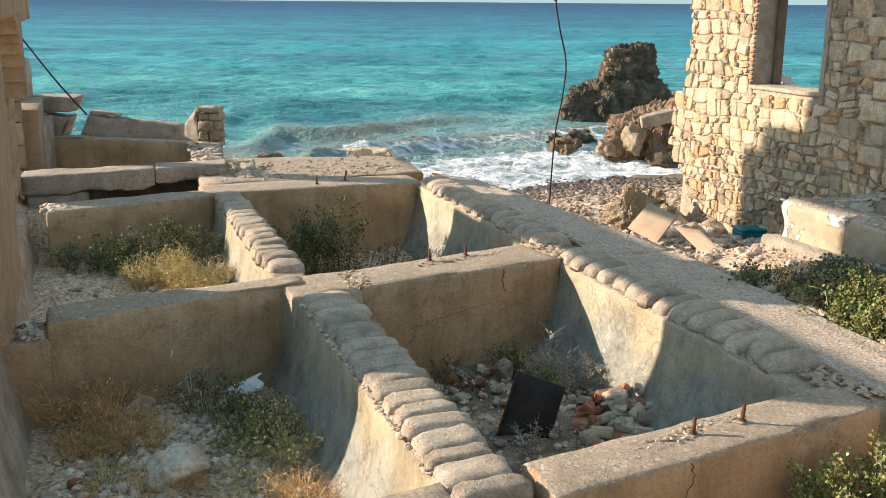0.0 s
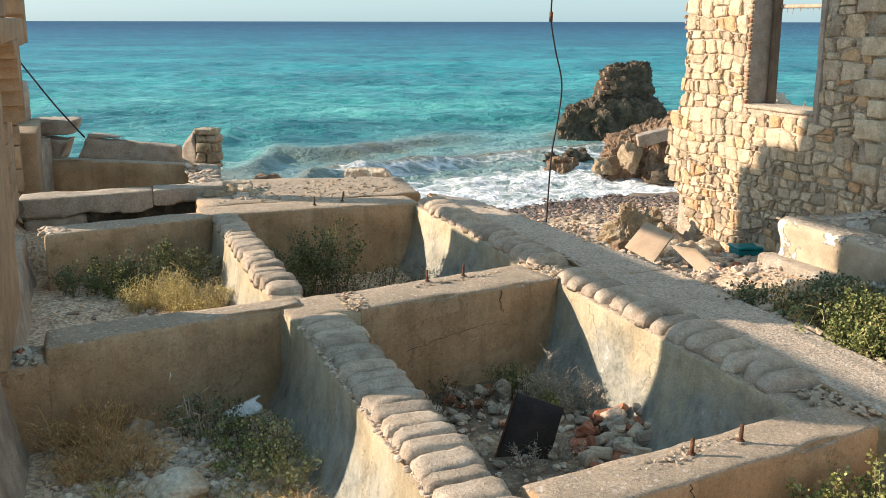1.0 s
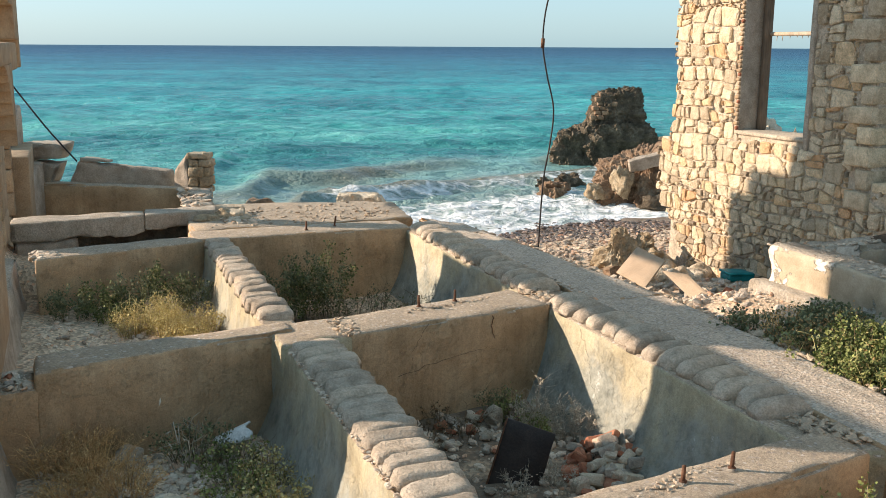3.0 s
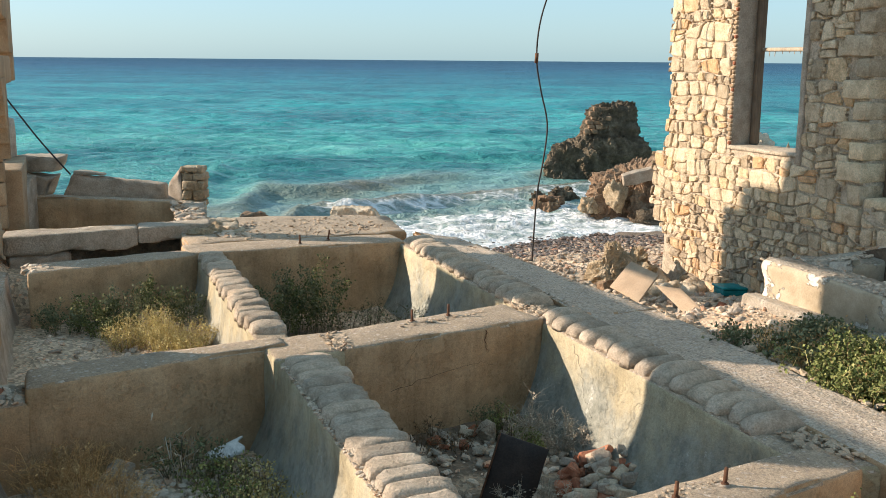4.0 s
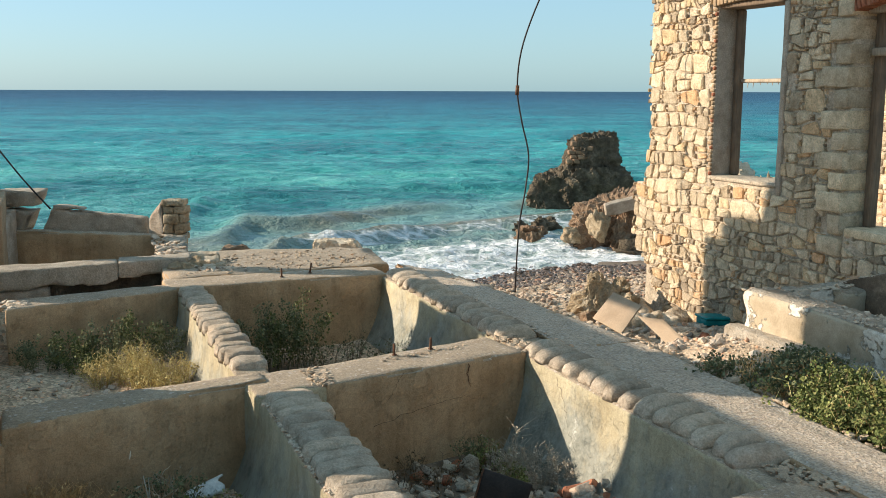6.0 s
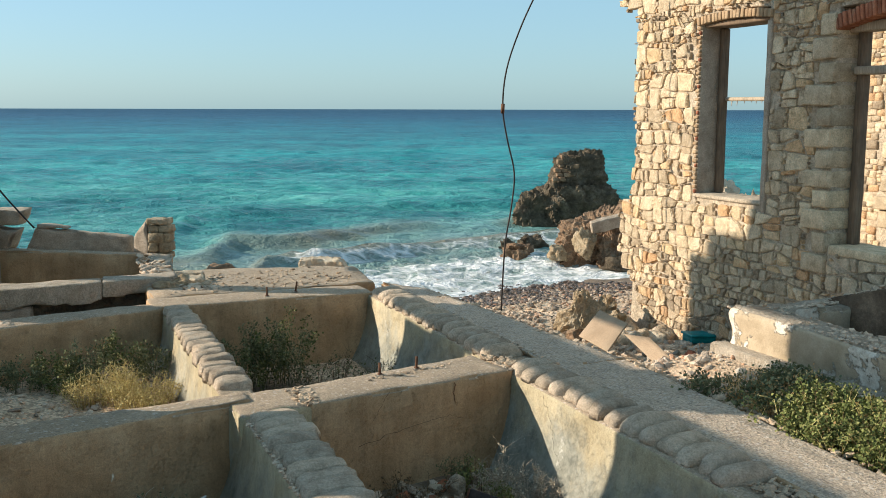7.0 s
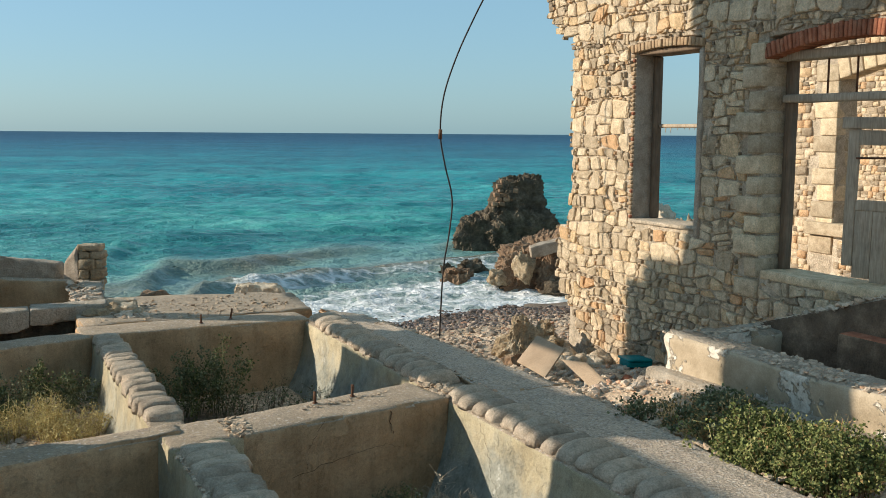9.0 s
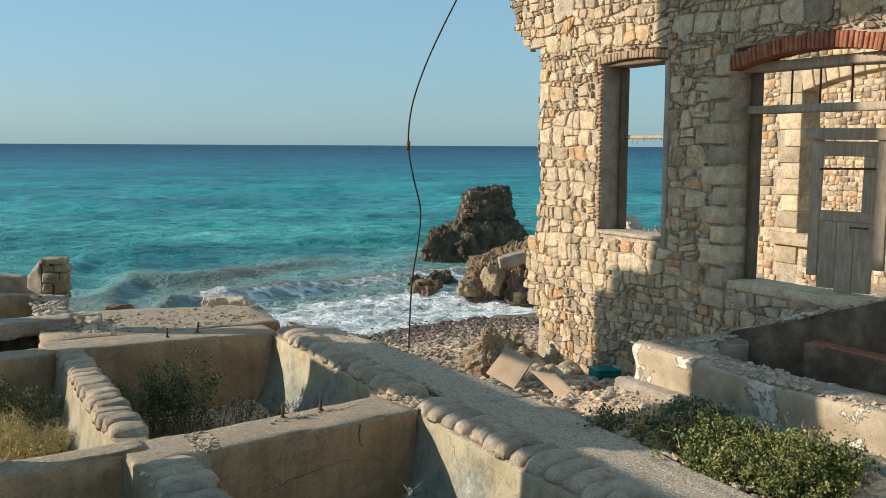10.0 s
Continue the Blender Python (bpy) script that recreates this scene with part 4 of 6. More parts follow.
# inner walls, seen through the doorway
INNER, BACK = 15.0, 18.0
pieces = [(13.62, 14.7, -0.6, 4.9), (6.0, 8.6, -0.6, 4.9), (8.6, 13.62, -0.6, 0.75), (8.6, 13.62, 4.05, 4.9)]
v, f = joined([wall_piece(*q, face=INNER, seed=20 + i) for i, q in enumerate(pieces)])
inner_wall = part("inner_wall", mesh_of("inner_wall", local(v), f, MORTAR), building, "sunlit inner wall with dressed jamb")
stuff_stones("rubble_masonry", lay_stones(6.2, 14.6, -0.5, 4.9, lambda s, z, a, b: clear_of(s, z, a, b, [(8.5, 13.62, 0.7, 4.15), (13.58, 14.1, -0.5, 4.2)]), 14, 0.08, 0.18), inner_wall, INNER, 31, STONE_FILL)
z, k = 0.35, 0
while z < 3.9:
    h = 0.30 + 0.05 * rng.random()
    w = 0.55 if k % 2 == 0 else 0.40
    vv, ff = wall_piece(13.62, 13.62 + w, z + 0.006, z + h - 0.006, -0.03, 0.46, INNER, 120 + k, 0.01, 0.4)
    part("quoin", mesh_of("quoin", local(vv), ff, QUOIN), inner_wall)
    z, k = z + h, k + 1
for k in range(18):
    t = (k + 0.5) / 18 * 2 - 1
    vv, ff = hexa(box_corners(-0.13, 0.13, 0, 0.4, 0, 0.38), (1, 1, 1), 0.02, 0.01, 5, k * 2.1)
    ob = part("arch_stone", mesh_of("arch_stone", vv, ff, QUOIN), inner_wall)
    ob.matrix_basis = HOME @ frame_matrix(11.11 + 2.51 * t, INNER - 0.03, 3.65 + 0.36 * (1 - t * t)) @ pose(0, 0, 0, 0, -t * 14, 0)
vv, ff = wall_piece(13.0, 14.2, 0.72, 0.96, -0.14, 0.5, INNER, 7, 0.015, 0.3)
part("ledge", mesh_of("ledge", local(vv), ff, QUOIN), inner_wall)
v, f = wall_piece(4.0, 17.6, -0.6, 5.6, face=BACK, seed=33, cell=0.5)
back_wall = part("back_wall", mesh_of("back_wall", local(v), f, MORTAR), building)
stuff_stones("rubble_masonry", lay_stones(7.0, 17.6, -0.5, 5.5, lambda s, z, a, b: True, 15, 0.08, 0.18), back_wall, BACK, 32, STONE_FILL)


# ---- ruined building close to the camera's side ----
LC0, LC1 = -0.95, -0.62
left = thing("tan_ruined_building", "tall ruined building of tan stone blocks with open bays", "building", m=Matrix.Translation(P(13, -0.7, 0)))
LHOME = Matrix.Translation(-P(13, -0.7, 0))
# Mostly unseen wall pieces, added and spaced to shape the shade and sun patches.
bays = [ (16.3, 18.9, -1.2, 0.85), (7.55, 9.45, 0.0, 2.3), (10.1, 13.45, 2.3, 2.56), (7.55, 10.1, 2.3, 2.36), (13.45, 15.1, 2.2, 2.56),
        (9.3, 10.05, 3.85, 5.4), (10.05, 11.5, 2.56, 5.4), (11.4, 13.5, 3.8, 5.4), (12.4, 15.1, 5.4, 8.8), (9.3, 10.1, 5.4, 8.8), (10.1, 12.4, 7.8, 8.8), (13.5, 15.1, 3.05, 5.4), (15.1, 15.9, 2.6, 4.75), (15.9, 16.3, 2.2, 4.4)]
for i, (a, b, c, d) in enumerate(bays):
    plan = fix_winding([(a, LC0), (b, LC0), (b, LC1), (a, LC1)])
    v, f = hexa(sc_corners(plan, c, d), (3, 3, 3), 0.02, 0.012, 2.0, i)
    part("wall", mesh_of("left_wall", [LHOME @ q for q in v], f, QUOIN_TAN), left)
v, f = hexa(sc_corners(fix_winding([(5.4, -1.15), (16.3, -1.15), (16.3, -0.92), (5.4, -0.92)]), -1.2, 0.0), (3, 12, 3), 0.02, 0.012, 2.0, 44)
part("plinth", mesh_of("left_plinth", [LHOME @ q for q in v], f, QUOIN_TAN), left)
# arched haunch of the middle bay
for i in range(9):
    a = 12.0 + i * 0.17
    top = 2.3 - 1.0 * ((i + 1) / 9) ** 2
    v, f = hexa(sc_corners(fix_winding([(a, LC0), (a + 0.172, LC0), (a + 0.172, LC1), (a, LC1)]), top, 2.305), (1, 1, 1), 0.01, 0.006, 4, i)
    part("arch_stone", mesh_of("arch_stone", [LHOME @ q for q in v], f, QUOIN_TAN), left)
for a, b, top in ((13.45, 14.55, 2.2), (15.98, 16.3, 2.2)):
    z, k = 0.0, 0
    while z < top - 0.1:
        h = min(0.30 + 0.08 * rng.random(), top - z)
        v, f = hexa(sc_corners(fix_winding([(a - 0.015 * (k % 2), LC0 - 0.2), (b, LC0 - 0.2), (b, LC1 - 0.23), (a - 0.015 * (k % 2), LC1 - 0.23)]), z + 0.005, z + h - 0.005), (3, 3, 2), 0.018, 0.012, 4, k + a)
        part("block", mesh_of("block", [LHOME @ q for q in v], f, QUOIN_TAN), left)
        z, k = z + h, k + 1


# ---- second tank, beside the stone building ----
def block_thing(name, label, category, plan, z0, z1, material, top, div, seed, worn=0.03, amp=0.015, chips=0.06, slope=None, kind=""):
    cs = sc_corners(fix_winding(plan), z0, z1)
    if slope:
        for q in cs[4:]:
            s, c = sc(q.x, q.y)
            q.z = slope(s, c)
    v, f = hexa(cs, div, worn, amp, 3.0, seed, chips)
    return thing(name, label, category, two_tone(name, v, f, material, top), kind=kind)


LIME = grainy("flaking_limewash", (0.41, 0.335, 0.245), (0.55, 0.465, 0.36), (0.67, 0.59, 0.48), 5, 50, 0.8, 0.95, dist=0.02, pits=20)


def flaked():
    """Tan plaster peeling off white lime."""
    m = Nodes("flaking_plaster")
    col = m.ramp(m.noise(2.6, 6, 0.65), [(0.32, (0.33, 0.26, 0.17)), (0.5, (0.45, 0.36, 0.25)), (0.68, (0.54, 0.45, 0.33))])
    peel = m.range(m.noise(2.3, 8, 0.7), 0.535, 0.56)
    col = m.mix(peel, col, m.ramp(m.noise(14, 5, 0.7), [(0.35, (0.52, 0.44, 0.34)), (0.6, (0.72, 0.66, 0.56))]))
    col = m.mix(0.5, col, m.ramp(m.noise(70, 4, 0.7), [(0.3, (0.6, 0.6, 0.6)), (0.7, (1.2, 1.2, 1.2))]), "MULTIPLY")
    nrm = m.bump(peel, 0.9, 0.02)
    nrm = m.bump(m.noise(30, 5, 0.7), 0.6, 0.015, nrm)
    return m.done(col, 0.94, nrm)


FLAKED = flaked()
block_thing("tank_wall_second", "plastered tank wall with a crumbling whitewashed top", "wall", [(2.5, 6.92), (8.42, 6.88), (8.42, 7.30), (2.5, 7.34)], -0.2, 0.5, FLAKED, LIME, (6, 60, 7), 31.0, 0.06, 0.045, 0.22, kind="structure")
block_thing("tank_wall_second_end", "crumbling whitewashed end wall of a tank", "wall", [(8.0, 7.28), (8.0, 8.3), (8.43, 8.3), (8.43, 7.28)], -0.2, 0.49, FLAKED, LIME, (12, 7, 6), 32.0, 0.06, 0.045, 0.2, kind="structure")
block_thing("tank_ledge", "sloping broken ledge against the stone building", "ledge", [(3.0, 8.16), (8.43, 8.16), (8.43, 8.62), (3.0, 8.62)], -0.3, 0.6, SHADED_PLASTER, LIME, (4, 28, 4), 33.0, 0.04, 0.02, 0.06, slope=lambda s, c: 0.48 + max(0.0, 8.43 - s) * 0.33, kind="structure")
block_thing("tank_partition", "low inner tank wall capped with red brick", "wall", [(3.2, 7.94), (7.05, 7.94), (7.05, 8.17), (3.2, 8.17)], -0.3, 0.66, SHADED_PLASTER, RED_BRICK, (4, 30, 5), 34.0, kind="structure")
block_thing("tank_footing", "pale footing strip below the tank wall", "footing", [(2.5, 6.70), (8.5, 6.68), (8.5, 6.95), (2.5, 6.98)], -0.3, 0.12, LIME, LIME, (4, 40, 3), 35.0, 0.05, 0.03, 0.14, kind="structure")

# ---- broken walls by the sea ----
LEDGE = [(14.50, -0.86), (14.86, 2.02), (15.25, 2.05), (15.06, -0.86)]
ledge = thing("concrete_ledge", "long broken concrete ledge with a pale cracked face", "ledge", m=Matrix.Translation(P(14.9, 0.6, 0)))
EHOME = Matrix.Translation(-P(14.9, 0.6, 0))


def ledge_piece(name, t0, t1, z0, z1, material, seed, out=0.0, label="", low=None):
    """A stretch of the ledge between two shares of its length; its lower edge is broken."""
    near = [Vector((LEDGE[0][0] + (LEDGE[1][0] - LEDGE[0][0]) * t - out, LEDGE[0][1] + (LEDGE[1][1] - LEDGE[0][1]) * t, 0)) for t in (t0, t1)]
    far = [Vector((LEDGE[3][0] + (LEDGE[2][0] - LEDGE[3][0]) * t, LEDGE[3][1] + (LEDGE[2][1] - LEDGE[3][1]) * t, 0)) for t in (t0, t1)]
    plan = fix_winding([(near[0].x, near[0].y), (near[1].x, near[1].y), (far[1].x, far[1].y), (far[0].x, far[0].y)])
    v, f = hexa(sc_corners(plan, z0, z1), (26, 4, 5) if t1 - t0 > 0.2 else (4, 3, 3), 0.02, 0.014, 3.0, seed, 0.05)
    for q in v:
        if q.z < z0 + 0.04 and low:
            q.z += low * max(0.0, fbm(q.x * 1.6 + seed, q.y * 1.6, 1.0, 4) + 0.15)
    part(name, two_tone(name, [EHOME @ q for q in v], f, material, LIME), ledge, label)


ledge_piece("beam", 0.0, 0.62, -0.17, 0.125, LIME, 41.0, low=0.10)
ledge_piece("beam", 0.622, 0.995, -0.12, 0.13, LIME, 43.0, low=0.10)
ledge_piece("footing", 0.01, 0.30, -0.5, -0.16, RENDER_GREY, 44.0, -0.04, "rough grey masonry under the ledge")
for k in range(8):
    q = P(14.70 + 0.17 * (k % 4), 2.12 + 0.11 * (k // 4) + 0.12 * rng.random())
    v, f = hexa(box_corners(-0.15, 0.15, -0.10, 0.10, -0.075, 0.075), (2, 2, 1), 0.04, 0.06, 3.0, 230 + k)
    thing("ledge_stone", "pale broken masonry stone at the end of the ledge", "stone", mesh_of("ledge_stone", v, f, ROCK_PALE, False), "masonry at the end of the ledge", m=Matrix.Translation((q.x, q.y, -0.06 + 0.10 * (k % 2))) @ pose(0, 0, 0, 0, rng.uniform(-6, 6), rng.uniform(-25, 25)))
# Solid dark block standing in for the shade in the hollow under the ledge.
block_thing("dark_footing", "dark block for the shaded hollow below the broken ledge", "footing", [(14.72, -0.84), (14.98, 2.0), (15.18, 2.0), (15.02, -0.85)], -0.9, -0.1, ROCK_DARK, ROCK_DARK, (16, 4, 4), 42.0, 0.03, 0.03, 0.05)


def world_block(name, label, category, pts, z0, z1, material, seed, top=None, div=(8, 3, 5), chips=0.1, tops=None, worn=0.03):
    cs = [Vector((x, y, z0)) for x, y in pts] + [Vector((x, y, z)) for (x, y), z in zip(pts, tops or [z1] * 4)]
    v, f = hexa(cs, div, worn, 0.018, 3.0, seed, chips)
    return thing(name, label, category, two_tone(name, v, f, material, top or material))


world_block("basin_wall", "brown concrete basin wall with a rust streak", "wall", [(-7.0, 17.1), (-4.25, 16.95), (-4.2, 17.25), (-7.0, 17.4)], -1.2, 0.17, CONCRETE, 51, GRAVEL, (22, 3, 6), 0.2, [0.18, 0.11, 0.11, 0.18])
world_block("basin_side_wall", "sunlit side wall of the basin with a rubble top", "wall", [(-3.75, 15.0), (-3.35, 15.0), (-3.85, 17.2), (-4.28, 17.2)], -1.2, 0.1, CONCRETE, 52, LIME, (4, 12, 5), 0.16)
world_block("basin_end_wall", "plastered wall at the foot of the tan building", "wall", [(-7.1, 15.3), (-6.55, 15.3), (-6.75, 17.2), (-7.2, 17.2)], -1.2, 0.6, RENDER_GREY, 53, RENDER_GREY, (4, 12, 5), 0.16, [0.25, 0.25, 0.55, 0.6])
v, f = hexa([Vector(q) for q in ((-6.50, 17.50, 0.0), (-4.58, 17.46, 0.0), (-4.58, 17.64, 0.0), (-6.50, 17.68, 0.0), (-6.26, 17.50, 0.53), (-4.62, 17.46, 0.36), (-4.62, 17.64, 0.35), (-6.26, 17.68, 0.53))], (22, 3, 8), 0.03, 0.03, 3.0, 54, 0.14)
thing("broken_slab", "large broken grey concrete slab standing on edge", "slab", mesh_of("broken_slab", v, f, RENDER_GREY))
world_block("broken_slab", "broken concrete fragment lying on the standing slab", "slab", [(-6.24, 17.47), (-5.68, 17.47), (-5.70, 17.7), (-6.2, 17.7)], 0.50, 0.58, RENDER_GREY, 55, None, (8, 3, 2), 0.05, [0.59, 0.53, 0.53, 0.59], 0.02)
block = thing("stone_block", "upright remnant of a sandstone wall plastered grey on one side", "block", m=Matrix.Translation((-4.1, 17.2, 0.0)))
v, f = hexa([Vector(q) for q in ((-0.44, 0.02, 0.0), (-0.13, -0.14, 0.0), (-0.13, 0.02, 0.0), (-0.40, 0.18, 0.0), (-0.40, 0.02, 0.38), (-0.13, -0.14, 0.72), (-0.13, 0.02, 0.72), (-0.36, 0.18, 0.40))], (4, 3, 8), 0.02, 0.02, 3.0, 56, 0.08)
part("plaster_face", mesh_of("plaster_face", v, f, RENDER_GREY), block, "grey plastered face")
for i, z in enumerate((0.0, 0.13, 0.30, 0.47, 0.60)):
    h = (0.125, 0.165, 0.165, 0.125, 0.11)[i]
    for a, b in (((-0.125, 0.06), (0.065, 0.27)) if i % 2 else ((-0.125, 0.14), (0.145, 0.26))):
        v, f = hexa(box_corners(a, b, -0.16 + 0.012 * math.sin(i * 3 + a * 9), 0.22, z, z + h), (2, 2, 2), 0.025, 0.022, 5, i + a * 7)
        part("course", mesh_of("course", v, f, ROCK_TAN), block)
for i, (x0, xt, xb, z0, z1) in enumerate(((-7.10, -6.46, -6.64, 0.16, 0.52), (-7.10, -6.32, -6.46, 0.57, 0.86))):
    v, f = hexa([Vector(q) for q in ((x0, 17.25, z0), (xb, 17.2, z0 + 0.02), (xb, 17.6, z0), (x0, 17.65, z0), (x0, 17.25, z1), (xt, 17.2, z1 - 0.02), (xt, 17.6, z1), (x0, 17.65, z1))], (9, 4, 5), 0.025, 0.025, 4.0, 60 + i, 0.12)
    thing("concrete_beam", "broken grey concrete beam end stacked by the wall", "beam", two_tone("concrete_beam", v, f, RENDER_GREY, LIME))
v, f = hexa([Vector(q) for q in ((-7.6, 16.2, -1.0), (-7.14, 16.2, -1.0), (-7.10, 17.3, -1.0), (-7.6, 17.3, -1.0), (-7.6, 16.2, 1.25), (-7.16, 16.2, 1.15), (-7.12, 17.3, 1.5), (-7.6, 17.3, 1.6))], (3, 8, 12), 0.02, 0.02, 3.0, 66, 0.12)
thing("wall_end", "rough grey plastered end of the tan building", "wall", two_tone("wall_end", v, f, RENDER_GREY, LIME), kind="structure")


# ---- rocks ----
def rock(name, label, where, size, material, seed, rough=0.28, sub=4, turn=0.0, freq=1.2, group=""):
    v, f = rock_shape(seed, size, rough, sub, freq=freq)
    return thing(name, label, "rock", mesh_of(name, v, f, material), group, m=pose(*where, 0, 0, turn))


sea_rock = thing("sea_rock", "tall dark sea-worn rock with masonry remains in the surf", "rock", m=Matrix.Translation((6.68, 38.5, -1.9)))


def crag(corners, div, seed, lump=0.22, worn=0.12):
    """A rock mass between eight corners: lumps at three scales over the plain block."""
    v, f = hexa([Vector(q) for q in corners], div, worn, lump, 1.1, seed, 0.2)
    mid = sum(v, Vector()) / len(v)
    out = []
    for q in v:
        d = (q - mid).normalized()
        k = 0.16 * fbm(q.x * 2.4 + seed, q.y * 2.4, q.z * 2.4, 4) + 0.16 * abs(fbm(q.x * 6 + seed, q.y * 6, q.z * 6, 3)) + 0.05 * fbm(q.x * 15, q.y * 15 + seed, q.z * 15, 2)
        out.append(q + d * k)
    return out, f


for nm, cs, div, sd, mt in (("low_mass", ((-2.35, -0.9, -0.3), (0.2, -1.0, -0.3), (0.3, 0.9, -0.3), (-2.2, 0.9, -0.3), (-1.80, -0.6, 0.95), (-0.45, -0.8, 1.60), (-0.4, 0.7, 1.60), (-1.70, 0.6, 1.0)), (34, 22, 22), 71.0, ROCK_DARK),
                            ("main_mass", ((-0.8, -1.1, -0.3), (2.02, -1.0, -0.3), (1.98, 1.0, -0.3), (-0.7, 1.0, -0.3), (-0.55, -0.75, 1.62), (1.86, -0.8, 1.42), (1.82, 0.8, 1.46), (-0.5, 0.8, 1.62)), (36, 24, 26), 72.0, ROCK_DARK),
                            ("tower", ((-0.46, -0.7, 1.2), (1.42, -0.65, 1.2), (1.38, 0.7, 1.2), (-0.42, 0.7, 1.2), (-0.40, -0.55, 2.66), (1.28, -0.5, 2.86), (1.26, 0.5, 2.82), (-0.36, 0.5, 2.70)), (26, 18, 22), 73.0, ROCK_DARK)):
    v, f = crag(cs, div, sd, 0.16)
    part(nm, mesh_of(nm, v, f, mt, False), sea_rock)
# courses of old brickwork clinging to the tower
ROCK_BRICK = grainy("weathered_brickwork", (0.16, 0.105, 0.065), (0.28, 0.185, 0.115), (0.38, 0.27, 0.18), 6, 40, 0.8, 0.93,
                    ("object", 0.9, [(0.0, (0.65, 0.63, 0.62)), (1.0, (1.2, 1.12, 1.05))]))
for k in range(6):
    for j in range(3 - (k + 1) % 2):
        a = -0.70 + 0.05 * k + 0.27 * j + 0.13 * (k % 2)
        v, f = hexa(box_corners(0, 0.255, 0, 0.3, 0, 0.165), (1, 1, 1), 0.04, 0.03, 4, k * 5.3 + j)
        part("brick", mesh_of("rock_brick", v, f, ROCK_BRICK, False), sea_rock, "", pose(a, -0.79 + 0.055 * k + rng.uniform(-0.04, 0.05), 1.72 + 0.17 * k, -3, 0, rng.uniform(-5, 5)))
fallen = thing("fallen_masonry", "reddish fallen masonry with a concrete lintel at the shore", "rock", m=Matrix.Translation((5.6, 28.0, -1.9)))
for nm, cs, div, sd, mt in (("red_mass", ((-0.95, -0.5, -0.2), (1.6, -0.7, -0.2), (1.6, 0.9, -0.2), (-0.9, 0.8, -0.2), (-0.8, -0.2, 1.02), (1.3, -0.15, 1.72), (1.3, 0.8, 1.8), (-0.75, 0.7, 1.1)), (36, 20, 22), 81.0, ROCK_RED),
                            ("red_slope", ((0.1, -1.0, -0.2), (1.7, -1.1, -0.2), (1.6, 0.2, -0.2), (0.1, 0.2, -0.2), (0.25, -0.5, 0.95), (1.25, -0.5, 1.25), (1.2, 0.2, 1.3), (0.2, 0.2, 1.1)), (26, 16, 16), 83.0, ROCK_RED)):
    v, f = crag(cs, div, sd, 0.10, 0.08)
    part(nm, mesh_of(nm, v, f, mt, False), fallen)
for nm, at, size, mt, sd, rot in (("tan_stone", (-0.30, -0.62, 0.72), (0.36, 0.32, 0.52), ROCK_TAN, 82, 30), ("yellow_stone", (-0.98, -0.35, 0.42), (0.30, 0.30, 0.30), ROCK_TAN, 86, 10), ("dark_foot", (0.85, -1.05, 0.12), (0.75, 0.4, 0.32), ROCK_DARK, 85, 10)):
    v, f = rock_shape(sd, size, 0.34, 4, freq=1.8)
    part(nm, mesh_of(nm, v, f, mt), fallen, "", pose(*at, 0, 0, rot))
v, f = hexa(box_corners(-0.58, 0.58, -0.10, 0.10, -0.18, 0.18), (12, 3, 5), 0.02, 0.02, 4, 3)
part("lintel", mesh_of("fallen_lintel", v, f, RENDER_GREY), fallen, "grey concrete lintel with a broken end", pose(0.42, -0.68, 1.34, 14, -14, 4))
for name, label, where, cs, mt, sd, turn in (("surf_rock", "low wet brown slab of rock awash in the surf", (3.72, 29.9, -1.9), (0.46, 0.32, 0.30), ROCK_RED, 91.0, -12), ("surf_rock", "low dark rock awash in the surf", (4.45, 31.9, -1.9), (0.45, 0.35, 0.36), ROCK_DARK, 92.0, 20), ("surf_rock", "low dark rock awash in the surf", (3.6, 31.2, -1.9), (0.3, 0.25, 0.26), ROCK_DARK, 94.0, 60)):
    a, b, h = cs
    v, f = crag(((-a, -b, -0.3), (a, -b, -0.3), (a, b, -0.3), (-a, b, -0.3), (-a * 0.8, -b * 0.6, h * 0.75), (a * 0.75, -b * 0.6, h), (a * 0.7, b * 0.6, h), (-a * 0.8, b * 0.6, h * 0.8)), (14, 12, 8), sd, 0.07, 0.06)
    thing(name, label, "rock", mesh_of(name, v, f, mt, False), "rocks in the surf", m=pose(*where, 0, 0, turn))
for i, (x, y, z, a, b) in enumerate(((10.0, 30.0, -0.55, 0.7, 1.05), (10.75, 29.4, -0.8, 0.6, 0.9), (11.5, 30.2, -0.75, 0.75, 0.95), (12.3, 30.6, -0.5, 0.8, 1.1))):
    rock("shore_boulder", "pale weathered boulder on the shore behind the building", (x, y, z), (a, a, b), (ROCK_PALE, ROCK_TAN)[i % 2], 93 + i, 0.42, 5, 30 * i, 2.4, group="pale shore boulders")


def on_ground(x, y, lift=0.0):
    return (x, y, ground_height(x, y) + lift)


v, f = joined([crag(((-0.42, -0.3, -0.3), (0.16, -0.34, -0.3), (0.2, 0.3, -0.3), (-0.4, 0.3, -0.3), (-0.26, -0.12, 0.42), (0.02, -0.16, 0.34), (0.06, 0.16, 0.40), (-0.24, 0.16, 0.44)), (14, 12, 14), 101.0, 0.08, 0.05),
               crag(((-0.1, -0.34, -0.3), (0.46, -0.3, -0.3), (0.46, 0.3, -0.3), (-0.1, 0.3, -0.3), (0.02, -0.2, 0.28), (0.30, -0.18, 0.16), (0.30, 0.16, 0.18), (0.04, 0.16, 0.30)), (12, 12, 12), 131.0, 0.08, 0.05)])
thing("beach_boulder", "cracked tan boulder standing on the pebble beach", "rock", mesh_of("beach_boulder", v, f, ROCK_TAN, False), m=pose(*on_ground(2.95, 14.6, 0.16), 0, 0, 10))
